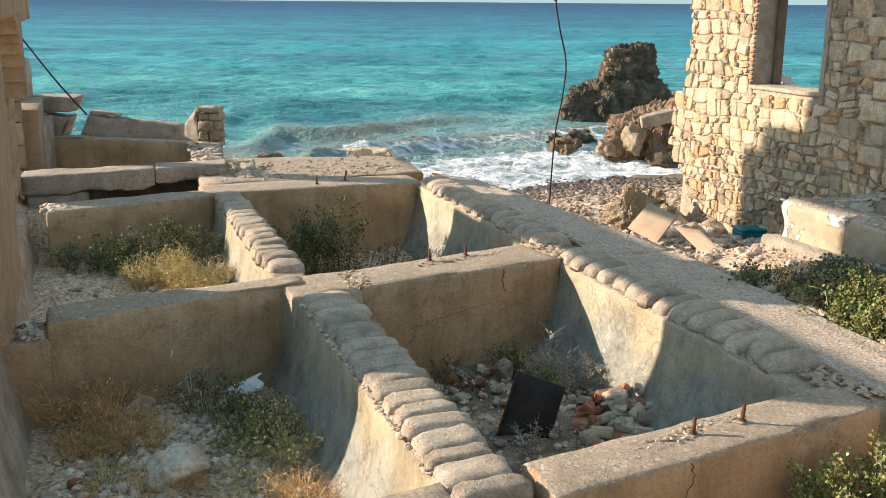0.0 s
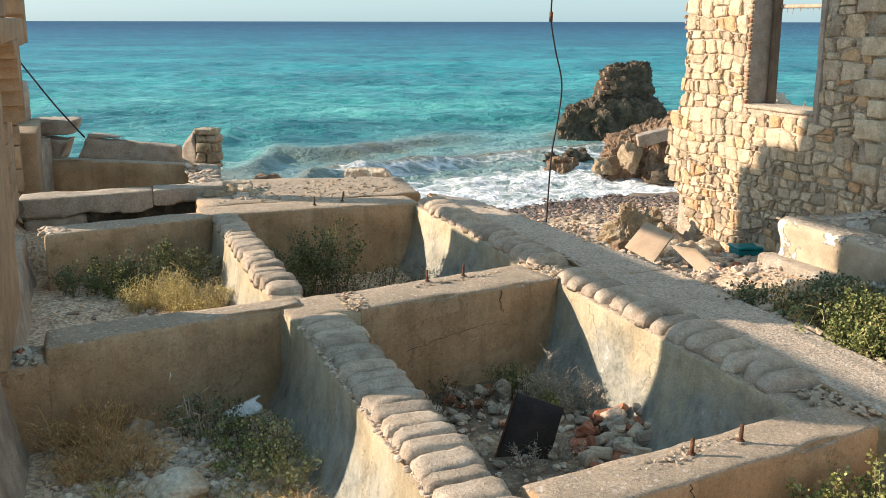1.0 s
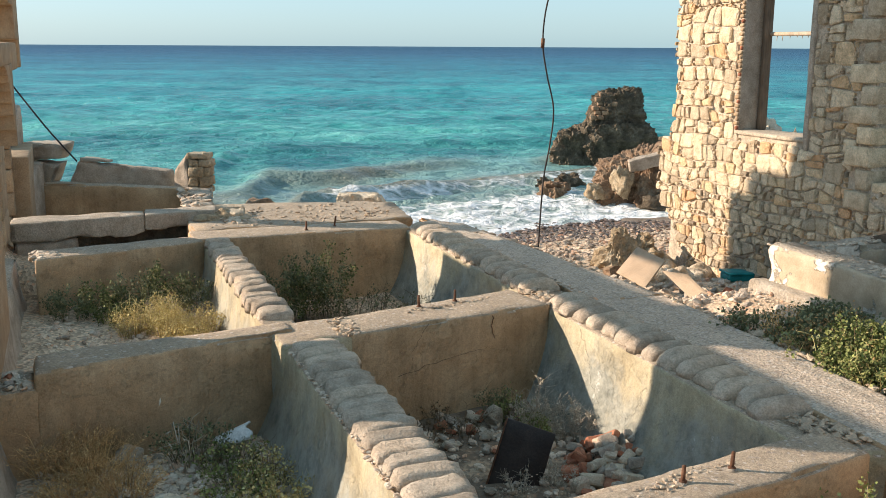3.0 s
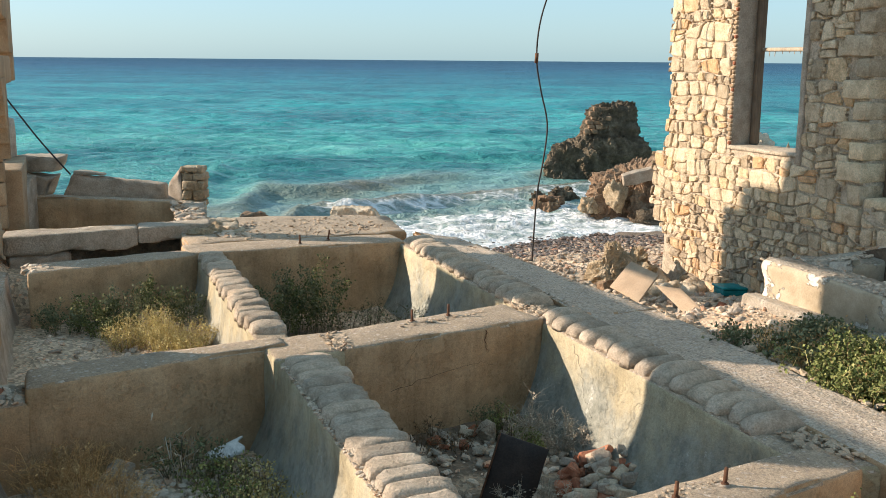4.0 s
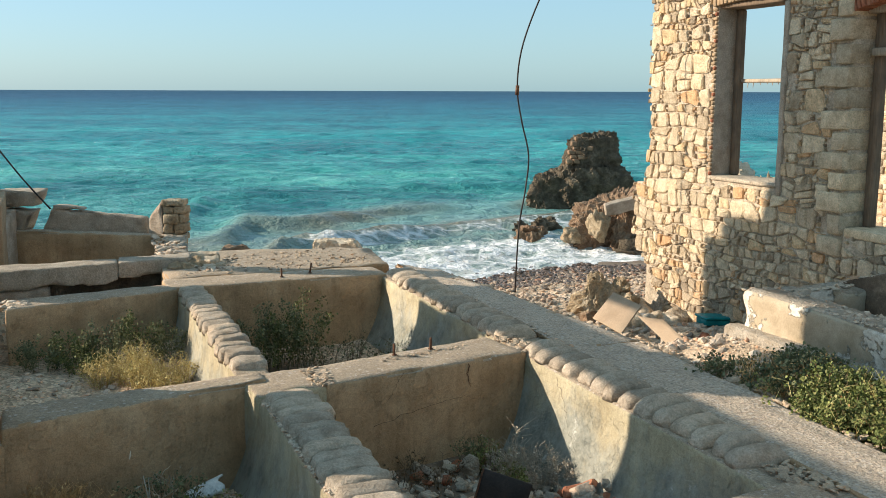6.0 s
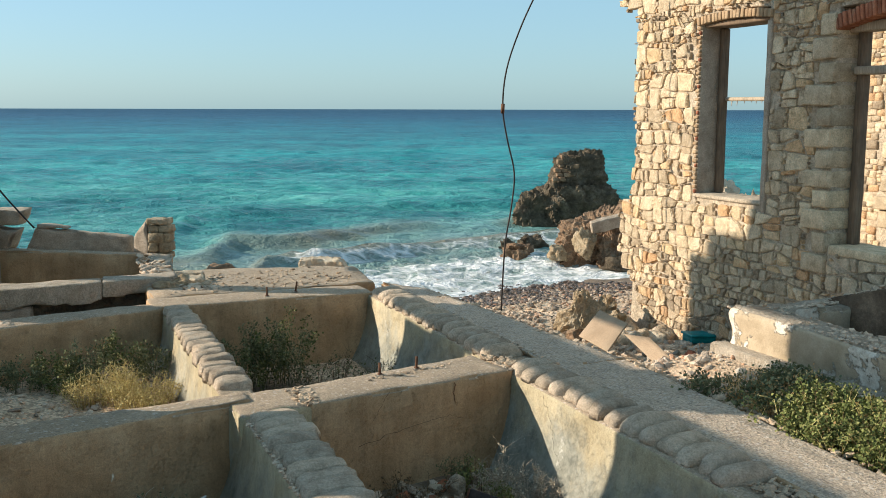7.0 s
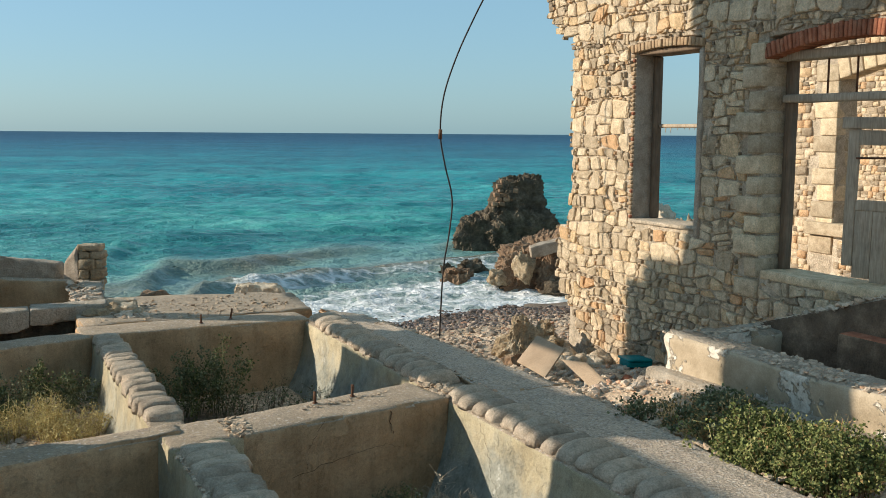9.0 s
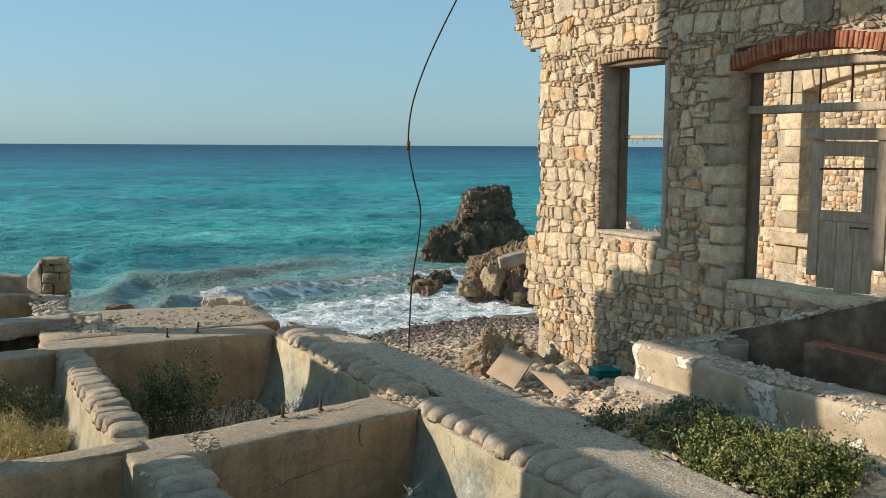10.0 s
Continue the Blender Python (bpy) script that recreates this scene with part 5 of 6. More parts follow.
rock("beach_boulder", "low tan rock beside the pitted boulder", on_ground(3.25, 14.75, 0.08), (0.24, 0.24, 0.2), ROCK_PALE, 102, 0.3, 4)
rock("beach_boulder", "brown rock at the foot of the boulder", on_ground(2.62, 14.2, 0.05), (0.2, 0.18, 0.16), ROCK_RED, 103, 0.3, 4)
rock("beach_boulder", "tan rock at the edge of the beach", on_ground(1.32, 15.9, 0.1), (0.24, 0.2, 0.19), ROCK_TAN, 104, 0.3, 4)
rock("beach_boulder", "flat brown rock by the slab", on_ground(0.55, 15.6, 0.12), (0.42, 0.28, 0.2), ROCK_TAN, 105, 0.3, 4, 30)
rock("beach_boulder", "flat brown rock by the slab", on_ground(0.75, 15.1, 0.1), (0.3, 0.25, 0.17), ROCK_RED, 106, 0.3, 4)
v, f = hexa([Vector(q) for q in ((-0.48, -0.2, -0.2), (0.48, -0.2, -0.2), (0.48, 0.2, -0.2), (-0.48, 0.2, -0.2), (-0.42, -0.16, 0.10), (0.30, -0.16, 0.08), (0.26, 0.16, 0.09), (-0.42, 0.16, 0.11))], (16, 6, 5), 0.03, 0.035, 4.5, 107, 0.06)
thing("flat_rock", "long pale flat rock at the seaward edge of the slab", "rock", mesh_of("flat_rock", v, f, ROCK_PALE, False), m=pose(-1.2, 17.0, -0.06, 0, 0, -5))
rock("flat_rock", "low brown rocks below the slab", (-3.1, 17.4, -0.42), (0.6, 0.35, 0.3), ROCK_RED, 108, 0.3, 4, 10)
rock("tank_boulder", "pale pinkish boulder on the tank floor", on_ground(-1.88, 6.5, 0.06), (0.26, 0.22, 0.18), ROCK_PALE, 109, 0.25, 4, 30)
rock("tank_boulder", "grey-brown rounded stone under the wall", on_ground(-2.5, 7.62, 0.06), (0.13, 0.12, 0.14), RENDER_GREY, 110, 0.2, 4)
rock("tank_boulder", "pale stone among the weeds", on_ground(0.58, 8.72, 0.12), (0.1, 0.09, 0.13), LIME, 111, 0.2, 4)
rock("tank_boulder", "pale stone among the weeds", on_ground(0.5, 8.4, 0.05), (0.07, 0.06, 0.05), LIME, 112, 0.2, 3)
rock("ledge_stone", "broken tan stone at the end of the ledge", (-3.05, 14.75, 0.0), (0.26, 0.22, 0.15), ROCK_TAN, 113, 0.3, 4)
rock("ledge_stone", "broken tan stone at the end of the ledge", (-2.8, 14.35, -0.05), (0.2, 0.2, 0.15), ROCK_TAN, 114, 0.3, 4)
rock("ledge_stone", "broken tan stone at the end of the ledge", (-3.3, 14.4, -0.02), (0.22, 0.18, 0.12), ROCK_TAN, 115, 0.3, 4)
for i in range(18):
    s = 11.6 + 1.5 * rng.random()
    c = 7.75 + 0.75 * rng.random()
    q = P(s, c)
    rock("footing_stone", "tan stone fallen at the foot of the building", on_ground(q.x, q.y, 0.07), (0.2 * rng.uniform(0.7, 1.3), 0.18, 0.15 * rng.uniform(0.7, 1.4)), ROCK_PALE, 120 + i, 0.3, 3, rng.uniform(0, 180), group="stones at the foot of the wall")


v, f = hexa(box_corners(-0.16, 0.16, -0.12, 0.12, -0.02, 0.17), (3, 3, 2), 0.02, 0.012, 4, 8, 0.03)
thing("pale_block", "small pale limestone block beside the boulder", "block", mesh_of("pale_block", v, f, WHITE_SHARD), m=pose(*on_ground(3.45, 14.2), 0, 4, 20))


# ---- loose stones and pebbles ----
def pebble_field(name, label, count, place, size, material, seed, flat=0.6):
    r = random.Random(seed)
    shapes = [rock_shape(300 + i, (1, 1, flat), 0.22, 1) for i in range(8)]
    chunks = []
    for _ in range(count):
        x, y = place(r)
        sz = size(r)
        m = Matrix.Translation((x, y, ground_height(x, y) + sz * 0.25)) @ pose(0, 0, 0, r.uniform(-25, 25), r.uniform(-25, 25), r.uniform(0, 360)) @ Matrix.Diagonal((sz * r.uniform(0.8, 1.5), sz, sz, 1))
        v, f = r.choice(shapes)
        chunks.append(([m @ q for q in v], f))
    v, f = joined(chunks)
    return thing(name, label, "stones", mesh_of(name, v, f, material, False), kind="stuff")


def area(s0, s1, c0, c1):
    def place(r):
        q = P(r.uniform(s0, s1), r.uniform(c0, c1))
        return q.x, q.y
    return place


pebble_field("beach_pebbles", "grey and tan pebbles of the beach", 5200, area(12.2, 19.5, 4.9, 11.5), lambda r: 0.02 + 0.05 * r.random() ** 2.2, PEBBLE, 1)
pebble_field("wet_pebbles", "dark wet pebbles at the waterline", 3600, area(17.5, 22.6, 5.5, 13.0), lambda r: 0.03 + 0.05 * r.random() ** 2, PEBBLE_WET, 2)
pebble_field("tank_gravel", "pale broken stones on the tank floor", 3200, area(4.3, 8.2, -0.45, 1.6), lambda r: 0.012 + 0.05 * r.random() ** 3, RUBBLE_BITS, 3, 0.7)
pebble_field("tank_gravel", "broken stones and brick on the tank floor", 420, area(8.8, 12.7, -0.4, 1.5), lambda r: 0.012 + 0.05 * r.random() ** 3, RUBBLE_BITS, 4, 0.7)
pebble_field("tank_gravel", "dark stones on the tank floor", 700, area(5.2, 8.4, 2.2, 4.3), lambda r: 0.015 + 0.05 * r.random() ** 2.5, RUBBLE_BITS, 5, 0.7)
pebble_field("bank_gravel", "stones and rubble on the bank", 2000, area(5.0, 12.5, 5.7, 8.3), lambda r: 0.012 + 0.06 * r.random() ** 3, RUBBLE_BITS, 6, 0.7)
pebble_field("slab_gravel", "grit and broken stones at the slab's edge", 500, area(15.3, 17.0, 1.5, 5.4), lambda r: 0.015 + 0.06 * r.random() ** 3, PEBBLE, 7)

def crust(name, label, count, line, spread, size, material, seed):
    """Crumbled bits along the top of a broken wall; line(t) gives the place for t from 0 to 1."""
    r = random.Random(seed)
    shapes = [rock_shape(330 + i, (1, 1, 0.6), 0.3, 1) for i in range(8)]
    chunks = []
    for _ in range(count):
        q = line(r.random()) + N * r.uniform(-spread, spread) + U * r.uniform(-0.05, 0.05)
        sz = size * (0.35 + r.random() ** 2)
        m = Matrix.Translation(q) @ pose(0, 0, 0, r.uniform(-30, 30), r.uniform(-30, 30), r.uniform(0, 360)) @ Matrix.Diagonal((sz * r.uniform(0.8, 1.6), sz, sz * 0.8, 1))
        v, f = r.choice(shapes)
        chunks.append(([m @ p for p in v], f))
    v, f = joined(chunks)
    return thing(name, label, "rubble", mesh_of(name, v, f, material, False), kind="stuff")


CRUMB = grainy("crumbled_lime", (0.44, 0.36, 0.27), (0.58, 0.485, 0.38), (0.70, 0.61, 0.50), 6, 50, 0.6, 0.95,
               ("island", 1.0, [(0.0, (0.6, 0.58, 0.56)), (0.5, (1, 0.98, 0.95)), (0.85, (1.15, 1.1, 1.05)), (1.0, (1.0, 0.72, 0.55))]))
CRUMB_TAN = grainy("crumbled_concrete", (0.36, 0.28, 0.20), (0.50, 0.40, 0.295), (0.62, 0.51, 0.39), 6, 50, 0.8, 0.95,
                   ("island", 1.0, [(0.0, (0.6, 0.58, 0.56)), (0.5, (1, 0.98, 0.95)), (1.0, (1.15, 1.08, 1.0))]))
crust("crumbled_masonry", "crumbled mortar and stones on the second tank's wall", 1500, lambda t: P(3.0 + 5.4 * t, 7.1, 0.49), 0.2, 0.034, CRUMB, 1)
crust("crumbled_masonry", "crumbled mortar and stones on the tank's end wall", 220, lambda t: P(8.2, 7.0 + 1.25 * t, 0.485), 0.1, 0.038, CRUMB, 2)
crust("crumbled_masonry", "crumbled stones along the ledge by the building", 420, lambda t: P(8.4 - 4.0 * t, 8.36, 0.49 + 1.32 * t), 0.2, 0.055, CRUMB, 3)
crust("crumbled_masonry", "broken stones and mortar along the walkway's edge", 420, lambda t: P(3.8 + 9.2 * t, 5.58 + (0.17 * t / 0.5 if t < 0.5 else 0.17 - 0.45 * (t - 0.5) / 0.5), -0.03), 0.1, 0.05, CRUMB_TAN, 4)
crust("crumbled_masonry", "crumbled stones on the broken end of a tank wall", 120, lambda t: P(8.1 + 0.4 * t, -0.7, -0.12), 0.28, 0.05, CRUMB, 5)
crust("crumbled_masonry", "crumbled stones at the basin's side wall", 120, lambda t: P(15.2 + 2.4 * t, 1.75 + 0.1 * t, 0.1), 0.2, 0.07, CRUMB, 6)
crust("crumbled_masonry", "crumbled stones at the broken end of the ledge", 160, lambda t: P(14.2 + 1.1 * t, 2.0 + 0.35 * (1 - t), 0.0), 0.22, 0.08, CRUMB, 7)
crust("crumbled_masonry", "broken stones where the tank walls meet", 90, lambda t: P(8.3 + 0.55 * t, 2.25, -0.005), 0.1, 0.035, CRUMB_TAN, 8)
crust("crumbled_masonry", "chipped mortar at the corner of the tank walls", 120, lambda t: P(8.7 + 0.6 * t, 4.5, -0.01), 0.12, 0.045, CRUMB_TAN, 9)
crust("crumbled_masonry", "chipped mortar at the near corner of the tank walls", 110, lambda t: P(4.8 + 0.5 * t, 4.72, -0.015), 0.16, 0.035, CRUMB_TAN, 10)
crust("crumbled_masonry", "broken end of the far tank wall", 90, lambda t: P(12.7 + 0.4 * t, -0.4, -0.02), 0.16, 0.06, CRUMB, 11)
crust("crumbled_masonry", "flaked lime along the joint between coping and walkway", 420, lambda t: P(5.4 + 7.6 * t, 4.93, 0.0), 0.035, 0.022, CRUMB, 15)
crust("crumbled_masonry", "flaked lime along the dividing wall's coping", 260, lambda t: P(4.4 + 3.7 * t, 1.67, -0.035), 0.03, 0.022, CRUMB, 16)
crust("grit", "grit lying on the near tank wall round its bolts", 90, lambda t: P(4.55 + 0.2 * t, 2.9 + 0.75 * t, 0.003), 0.12, 0.018, CRUMB_TAN, 12)
crust("grit", "grit lying on the middle tank wall round its bolts", 90, lambda t: P(8.85 + 0.2 * t, 3.05 + 0.8 * t, 0.003), 0.1, 0.02, CRUMB_TAN, 13)
crust("grit", "gravel scattered over the slab by the sea", 420, lambda t: P(14.0 + 1.6 * t, 3.2, 0.01), 1.4, 0.03, CRUMB_TAN, 14)

# rubble pile and scattered bricks: each piece a thing of its own
CHUNK_MESHES = []
for i in range(7):
    v, f = hexa(box_corners(-0.5, 0.5, -0.34, 0.34, -0.25, 0.25), (1, 1, 1), 0.12, 0.10, 1.6, 400 + i)
    CHUNK_MESHES.append((mesh_of("chunk", v, f, RUBBLE, False), mesh_of("brick_chunk", v, f, RED_BRICK, False)))


def rubble_piece(x, y, lift, size, red, r, group):
    me = r.choice(CHUNK_MESHES)[1 if red else 0]
    m = Matrix.Translation((x, y, ground_height(x, y) + lift)) @ pose(0, 0, 0, r.uniform(-35, 35), r.uniform(-35, 35), r.uniform(0, 360)) @ Matrix.Diagonal((size, size * r.uniform(0.8, 1.1), size * r.uniform(0.7, 1.1), 1))
    return thing("brick_fragment" if red else "rubble_stone", "broken red brick fragment in the rubble" if red else "grey broken masonry lump in the rubble", "brick" if red else "rubble", me, group, m=m)


r = random.Random(5)
for i in range(92):
    q = (r.gauss(1.62, 0.24), r.gauss(7.85, 0.26))
    high = max(0.0, 0.26 - 0.55 * math.hypot(q[0] - 1.65, q[1] - 7.9)) * r.random()
    rubble_piece(q[0], q[1], 0.05 + high, r.uniform(0.07, 0.2), r.random() < 0.3, r, "pieces of the rubble pile")
for i in range(26):
    q = P(r.uniform(9.0, 10.4), r.uniform(-0.45, 0.5))
    rubble_piece(q.x, q.y, 0.03, r.uniform(0.08, 0.2), r.random() < 0.5, r, "broken bricks on the tank floor")
for i in range(16):
    q = P(r.uniform(4.6, 8.0), r.uniform(-0.45, 1.2))
    rubble_piece(q.x, q.y, 0.03, r.uniform(0.06, 0.14), r.random() < 0.15, r, "stones on the tank floor")
for i in range(34):
    q = (r.uniform(-0.1, 0.9), r.uniform(7.9, 9.0))
    rubble_piece(q[0], q[1], 0.03, r.uniform(0.06, 0.16), r.random() < 0.15, r, "stones on the tank floor")
for i in range(22):
    q = P(r.uniform(9.3, 11.6), r.uniform(5.9, 7.9))
    rubble_piece(q.x, q.y, 0.03, r.uniform(0.08, 0.22), r.random() < 0.12, r, "rubble by the walkway")
for i in range(10):
    q = P(r.uniform(8.0, 8.5), r.uniform(-0.95, -0.5))
    ob = rubble_piece(q.x, q.y, 0.0, r.uniform(0.05, 0.12), r.random() < 0.2, r, "loose stones on the broken wall")
    ob.location.z = -0.11


# ---- loose things ----
def plate(name, label, category, a, b, c, thick, material, seed, div=(4, 4, 1)):
    """A flat sheet with one corner at a and neighbours b and c."""
    a, b, c = Vector(a), Vector(b), Vector(c)
    n = (b - a).cross(c - a).normalized()
    if n.z < 0:
        b, c, n = c, b, -n
    low = [a, b, b + c - a, c]
    v, f = hexa([q - n * thick for q in low] + low, div, 0.006, 0.006, 3, seed)
    return thing(name, label, category, mesh_of(name, v, f, material))


plate("wooden_board", "pale hardboard sheet lying aslant on rubble", "board", (2.57, 11.55, -0.30), (2.92, 12.02, -0.06), (2.37, 12.31, -0.28), 0.022, BOARD, 1)
plate("wooden_board", "tilted hardboard sheet with a dark edge", "board", (2.74, 11.45, -0.06), (3.0, 10.72, -0.30), (2.97, 11.15, -0.03), 0.025, BOARD, 2)
panel = thing("charred_panel", "square black charred metal panel leaning in the tank", "panel", m=Matrix.Translation((0.655, 7.50, -1.05)) @ pose(0, 0, 0, -16, 15, -12))
v, f = hexa(box_corners(-0.205, 0.205, -0.022, 0.022, -0.04, 0.585), (4, 1, 5), 0.008, 0.010, 3, 3, 0.02)
part("sheet", mesh_of("panel_sheet", v, f, CHARRED), panel)
# Lighter strip painted for the lit left edge; the panel has no rim.
v, f = hexa(box_corners(-0.217, -0.201, -0.028, 0.028, -0.04, 0.585), (1, 1, 5), 0.004, 0.004, 4, 5)
part("rim", mesh_of("panel_lit_edge", v, f, RUST), panel)


def curved_shard():
    verts, faces = [], []
    n, k = 10, 6
    for side in (0.0, 0.016):
        for j in range(k + 1):
            for i in range(n + 1):
                a = math.radians(20 + 110 * i / n)
                rr = 0.10 - side + 0.02 * j / k
                verts.append(Vector((0.26 * (j / k - 0.5) + 0.02 * math.sin(i), -rr * math.cos(a), rr * math.sin(a))))
    w = n + 1
    half = w * (k + 1)
    for j in range(k):
        for i in range(n):
            a = j * w + i
            faces.append([a, a + 1, a + 1 + w, a + w])
            faces.append([half + a, half + a + w, half + a + 1 + w, half + a + 1])
    rim = [j * w for j in range(k + 1)] + [k * w + i for i in range(1, w)] + [j * w + n for j in range(k - 1, -1, -1)] + list(range(n - 1, 0, -1))
    for a, b in zip(rim, rim[1:] + rim[:1]):
        faces.append([a, b, half + b, half + a])
    return verts, faces


v, f = curved_shard()
thing("pipe_shard", "broken white glazed pipe shard on the tank floor", "shard", mesh_of("pipe_shard", v, f, WHITE_SHARD), m=pose(-1.66, 7.95, -0.79, 0, -18, 12) @ Matrix.Scale(1.15, 4))

crate = thing("plastic_crate", "teal plastic crate lid against the wall foot", "crate", m=Matrix.Translation(on_ground(4.2, 13.15, 0.0)) @ pose(0, 0, 0, 0, 3, 12))
v, f = hexa(box_corners(-0.2, 0.2, -0.14, 0.14, 0.0, 0.09), (3, 3, 1), 0.02, 0.004, 4, 6)
part("body", mesh_of("crate_body", v, f, TEAL), crate)
v, f = hexa(box_corners(-0.22, 0.22, -0.16, 0.16, 0.09, 0.125), (3, 3, 1), 0.015, 0.004, 4, 7)
part("lid", mesh_of("crate_lid", v, f, TEAL), crate)


def bolt(x, y, h, tilt, r):
    ob = thing("anchor_bolt", "short rusty iron anchor bolt set in concrete", "bolt", group="anchor bolts in the tank walls", m=Matrix.Translation((x, y, 0.0)) @ pose(0, 0, 0, tilt[0], tilt[1], r.uniform(0, 90)))
    v, f = tube([(0, 0, -0.05), (0, 0, h * 0.5), (0.002, 0, h)], 0.014, 8, 0.9)
    part("shank", mesh_of("bolt_shank", v, f, RUST), ob)
    v, f = tube([(0, 0, 0.0), (0, 0, 0.018)], 0.026, 6)
    part("nut", mesh_of("bolt_nut", v, f, RUST), ob)
    v, f = rock_shape(int(x * 100) + 900, (0.05, 0.045, 0.012), 0.3, 2)
    part("mortar_collar", mesh_of("bolt_mortar", v, f, LIME), ob)


for x, y, h, tilt in ((1.51, 5.47, 0.11, (2, 0)), (1.86, 5.66, 0.115, (0, 4)), (-0.12, 9.49, 0.125, (0, -3)), (0.24, 9.72, 0.125, (0, 2)), (-1.76, 13.66, 0.13, (0, -2)), (-1.40, 13.98, 0.15, (0, 9))):
    bolt(x, y, h, tilt, rng)


def cable(name, label, pts, radius):
    v, f = [], []
    fine = []
    for i in range(len(pts) - 1):
        a, b = Vector(pts[i]), Vector(pts[i + 1])
        pa, nb = Vector(pts[max(i - 1, 0)]), Vector(pts[min(i + 2, len(pts) - 1)])
        for k in range(5):
            t = k / 5
            fine.append(0.5 * ((2 * a) + (b - pa) * t + (2 * pa - 5 * a + 4 * b - nb) * t * t + (3 * a - pa - 3 * b + nb) * t ** 3))
    fine.append(Vector(pts[-1]))
    v, f = tube(fine, radius, 6)
    return thing(name, label, "cable", mesh_of(name, v, f, CABLE))


cable("hanging_cable", "thin black cable hanging down to the beach", [(3.6, 14.5, 7.6), (2.80, 14.5, 5.8), (2.34, 14.5, 4.8), (2.09, 14.5, 4.3), (1.83, 14.5, 3.73), (1.64, 14.5, 3.15), (1.59, 14.5, 2.61), (1.66, 14.5, 2.15), (1.77, 14.5, 1.65), (1.73, 14.5, 1.14), (1.65, 14.5, 0.63), (1.61, 14.5, -0.09), (1.60, 14.5, -0.4)], 0.012)
v, f = tube([(1.585, 14.5, 2.52), (1.592, 14.5, 2.66)], 0.028, 7)
thing("cable_joint", "rusty joint sleeve on the hanging cable", "cable", mesh_of("cable_joint", v, f, RUST))
cable("slack_cable", "black cable sagging from the tan building to the slab", [(-7.35, 17.0, 2.2), (-6.917, 17.0, 1.592), (-6.533, 17.0, 1.075), (-6.12, 17.05, 0.56)], 0.015)


# ---- plants ----
def plant(name, label, where, radius, height, stems, leaves, leaf_material, leaf_size, spread, seed, category="shrub", stem_material=STEM, droop=0.2, group="", slim=0.45, twigs=0, thin=1.0):
    r = random.Random(seed)
    root = thing(name, label, category, group=group, m=Matrix.Translation(where))
    sv, sf, lv, lf = [], [], [], []
    for _ in range(stems):
        a, d = r.uniform(0, 2 * math.pi), radius * math.sqrt(r.random())
        base = Vector((math.cos(a) * d * 0.6, math.sin(a) * d * 0.6, -0.04))
        h = height * r.uniform(0.55, 1.0) * (1 - 0.35 * (d / radius) ** 2)
        lean = Vector((math.cos(a) * d * spread, math.sin(a) * d * spread, 0)) + Vector((r.gauss(0, 0.06), r.gauss(0, 0.06), 0)) * height
        pts = [base, base + lean * 0.35 + Vector((0, 0, h * 0.5)), base + lean * 0.75 + Vector((0, 0, h * 0.85)), base + lean + Vector((0, 0, h * (1 - droop * r.random())))]
        rods = [(pts, (0.004 + 0.002 * height) * thin, 0.35)]
        for _ in range(twigs):
            t = r.uniform(0.5, 2.99)
            i = int(t)
            p = pts[i].lerp(pts[i + 1], t - i)
            d = Vector((r.gauss(0, 0.7), r.gauss(0, 0.7), r.uniform(0.1, 1.2))).normalized() * height * r.uniform(0.12, 0.3)
            rods.append(([p, p + d * 0.55, p + d + Vector((r.gauss(0, 0.02), r.gauss(0, 0.02), 0))], 0.0028 * thin, 0.4))
        for line, rad, tip in rods:
            v, f = tube(line, rad, 3, tip)
            n0 = len(sv)
            sv.extend(v)
            sf.extend([[i + n0 for i in q] for q in f])
        for _ in range(leaves):
            t = r.uniform(0.12, 1.0) ** 0.8 * 2.999
            i = int(t)
            p = pts[i].lerp(pts[i + 1], t - i) + Vector((r.gauss(0, 1), r.gauss(0, 1), r.gauss(0, 1))) * leaf_size * 0.9
            d = Vector((r.gauss(0, 1), r.gauss(0, 1), r.gauss(0.7, 0.7))).normalized()
            w = d.orthogonal().normalized()
            w = Matrix.Rotation(r.uniform(0, 6.28), 3, d) @ w
            ln = leaf_size * r.uniform(0.6, 1.3)
            n0 = len(lv)
            up = d.cross(w) * ln * 0.12
            lv.extend([p, p + d * ln * 0.5 + w * ln * slim + up, p + d * ln, p + d * ln * 0.5 - w * ln * slim + up])
            lf.append([n0, n0 + 1, n0 + 2, n0 + 3])
    part("stem", mesh_of("stem", sv, sf, stem_material), root)
    part("foliage", mesh_of("foliage", lv, lf, leaf_material, False), root)
    return root


def at(x, y):
    return on_ground(x, y)


for i, (x, y, w, h) in enumerate(((-3.05, 7.55, 0.34, 0.56), (-2.7, 7.4, 0.32, 0.48), (-2.35, 7.1, 0.26, 0.34), (-2.75, 7.0, 0.24, 0.26))):
    plant("dry_bush", "orange-brown dried bush on the stony tank floor", at(x, y), w, h, 120, 7, LEAF_ORANGE, 0.022, 0.8, 1 + i, stem_material=LEAF_ORANGE, slim=0.2, twigs=6, thin=0.6, group="dried bushes on the tank floor")
plant("green_weed", "dark green leafy weed below the wall", at(-1.95, 7.75), 0.32, 0.46, 40, 22, LEAF_DUSTY, 0.026, 0.6, 5, twigs=2, thin=0.7)
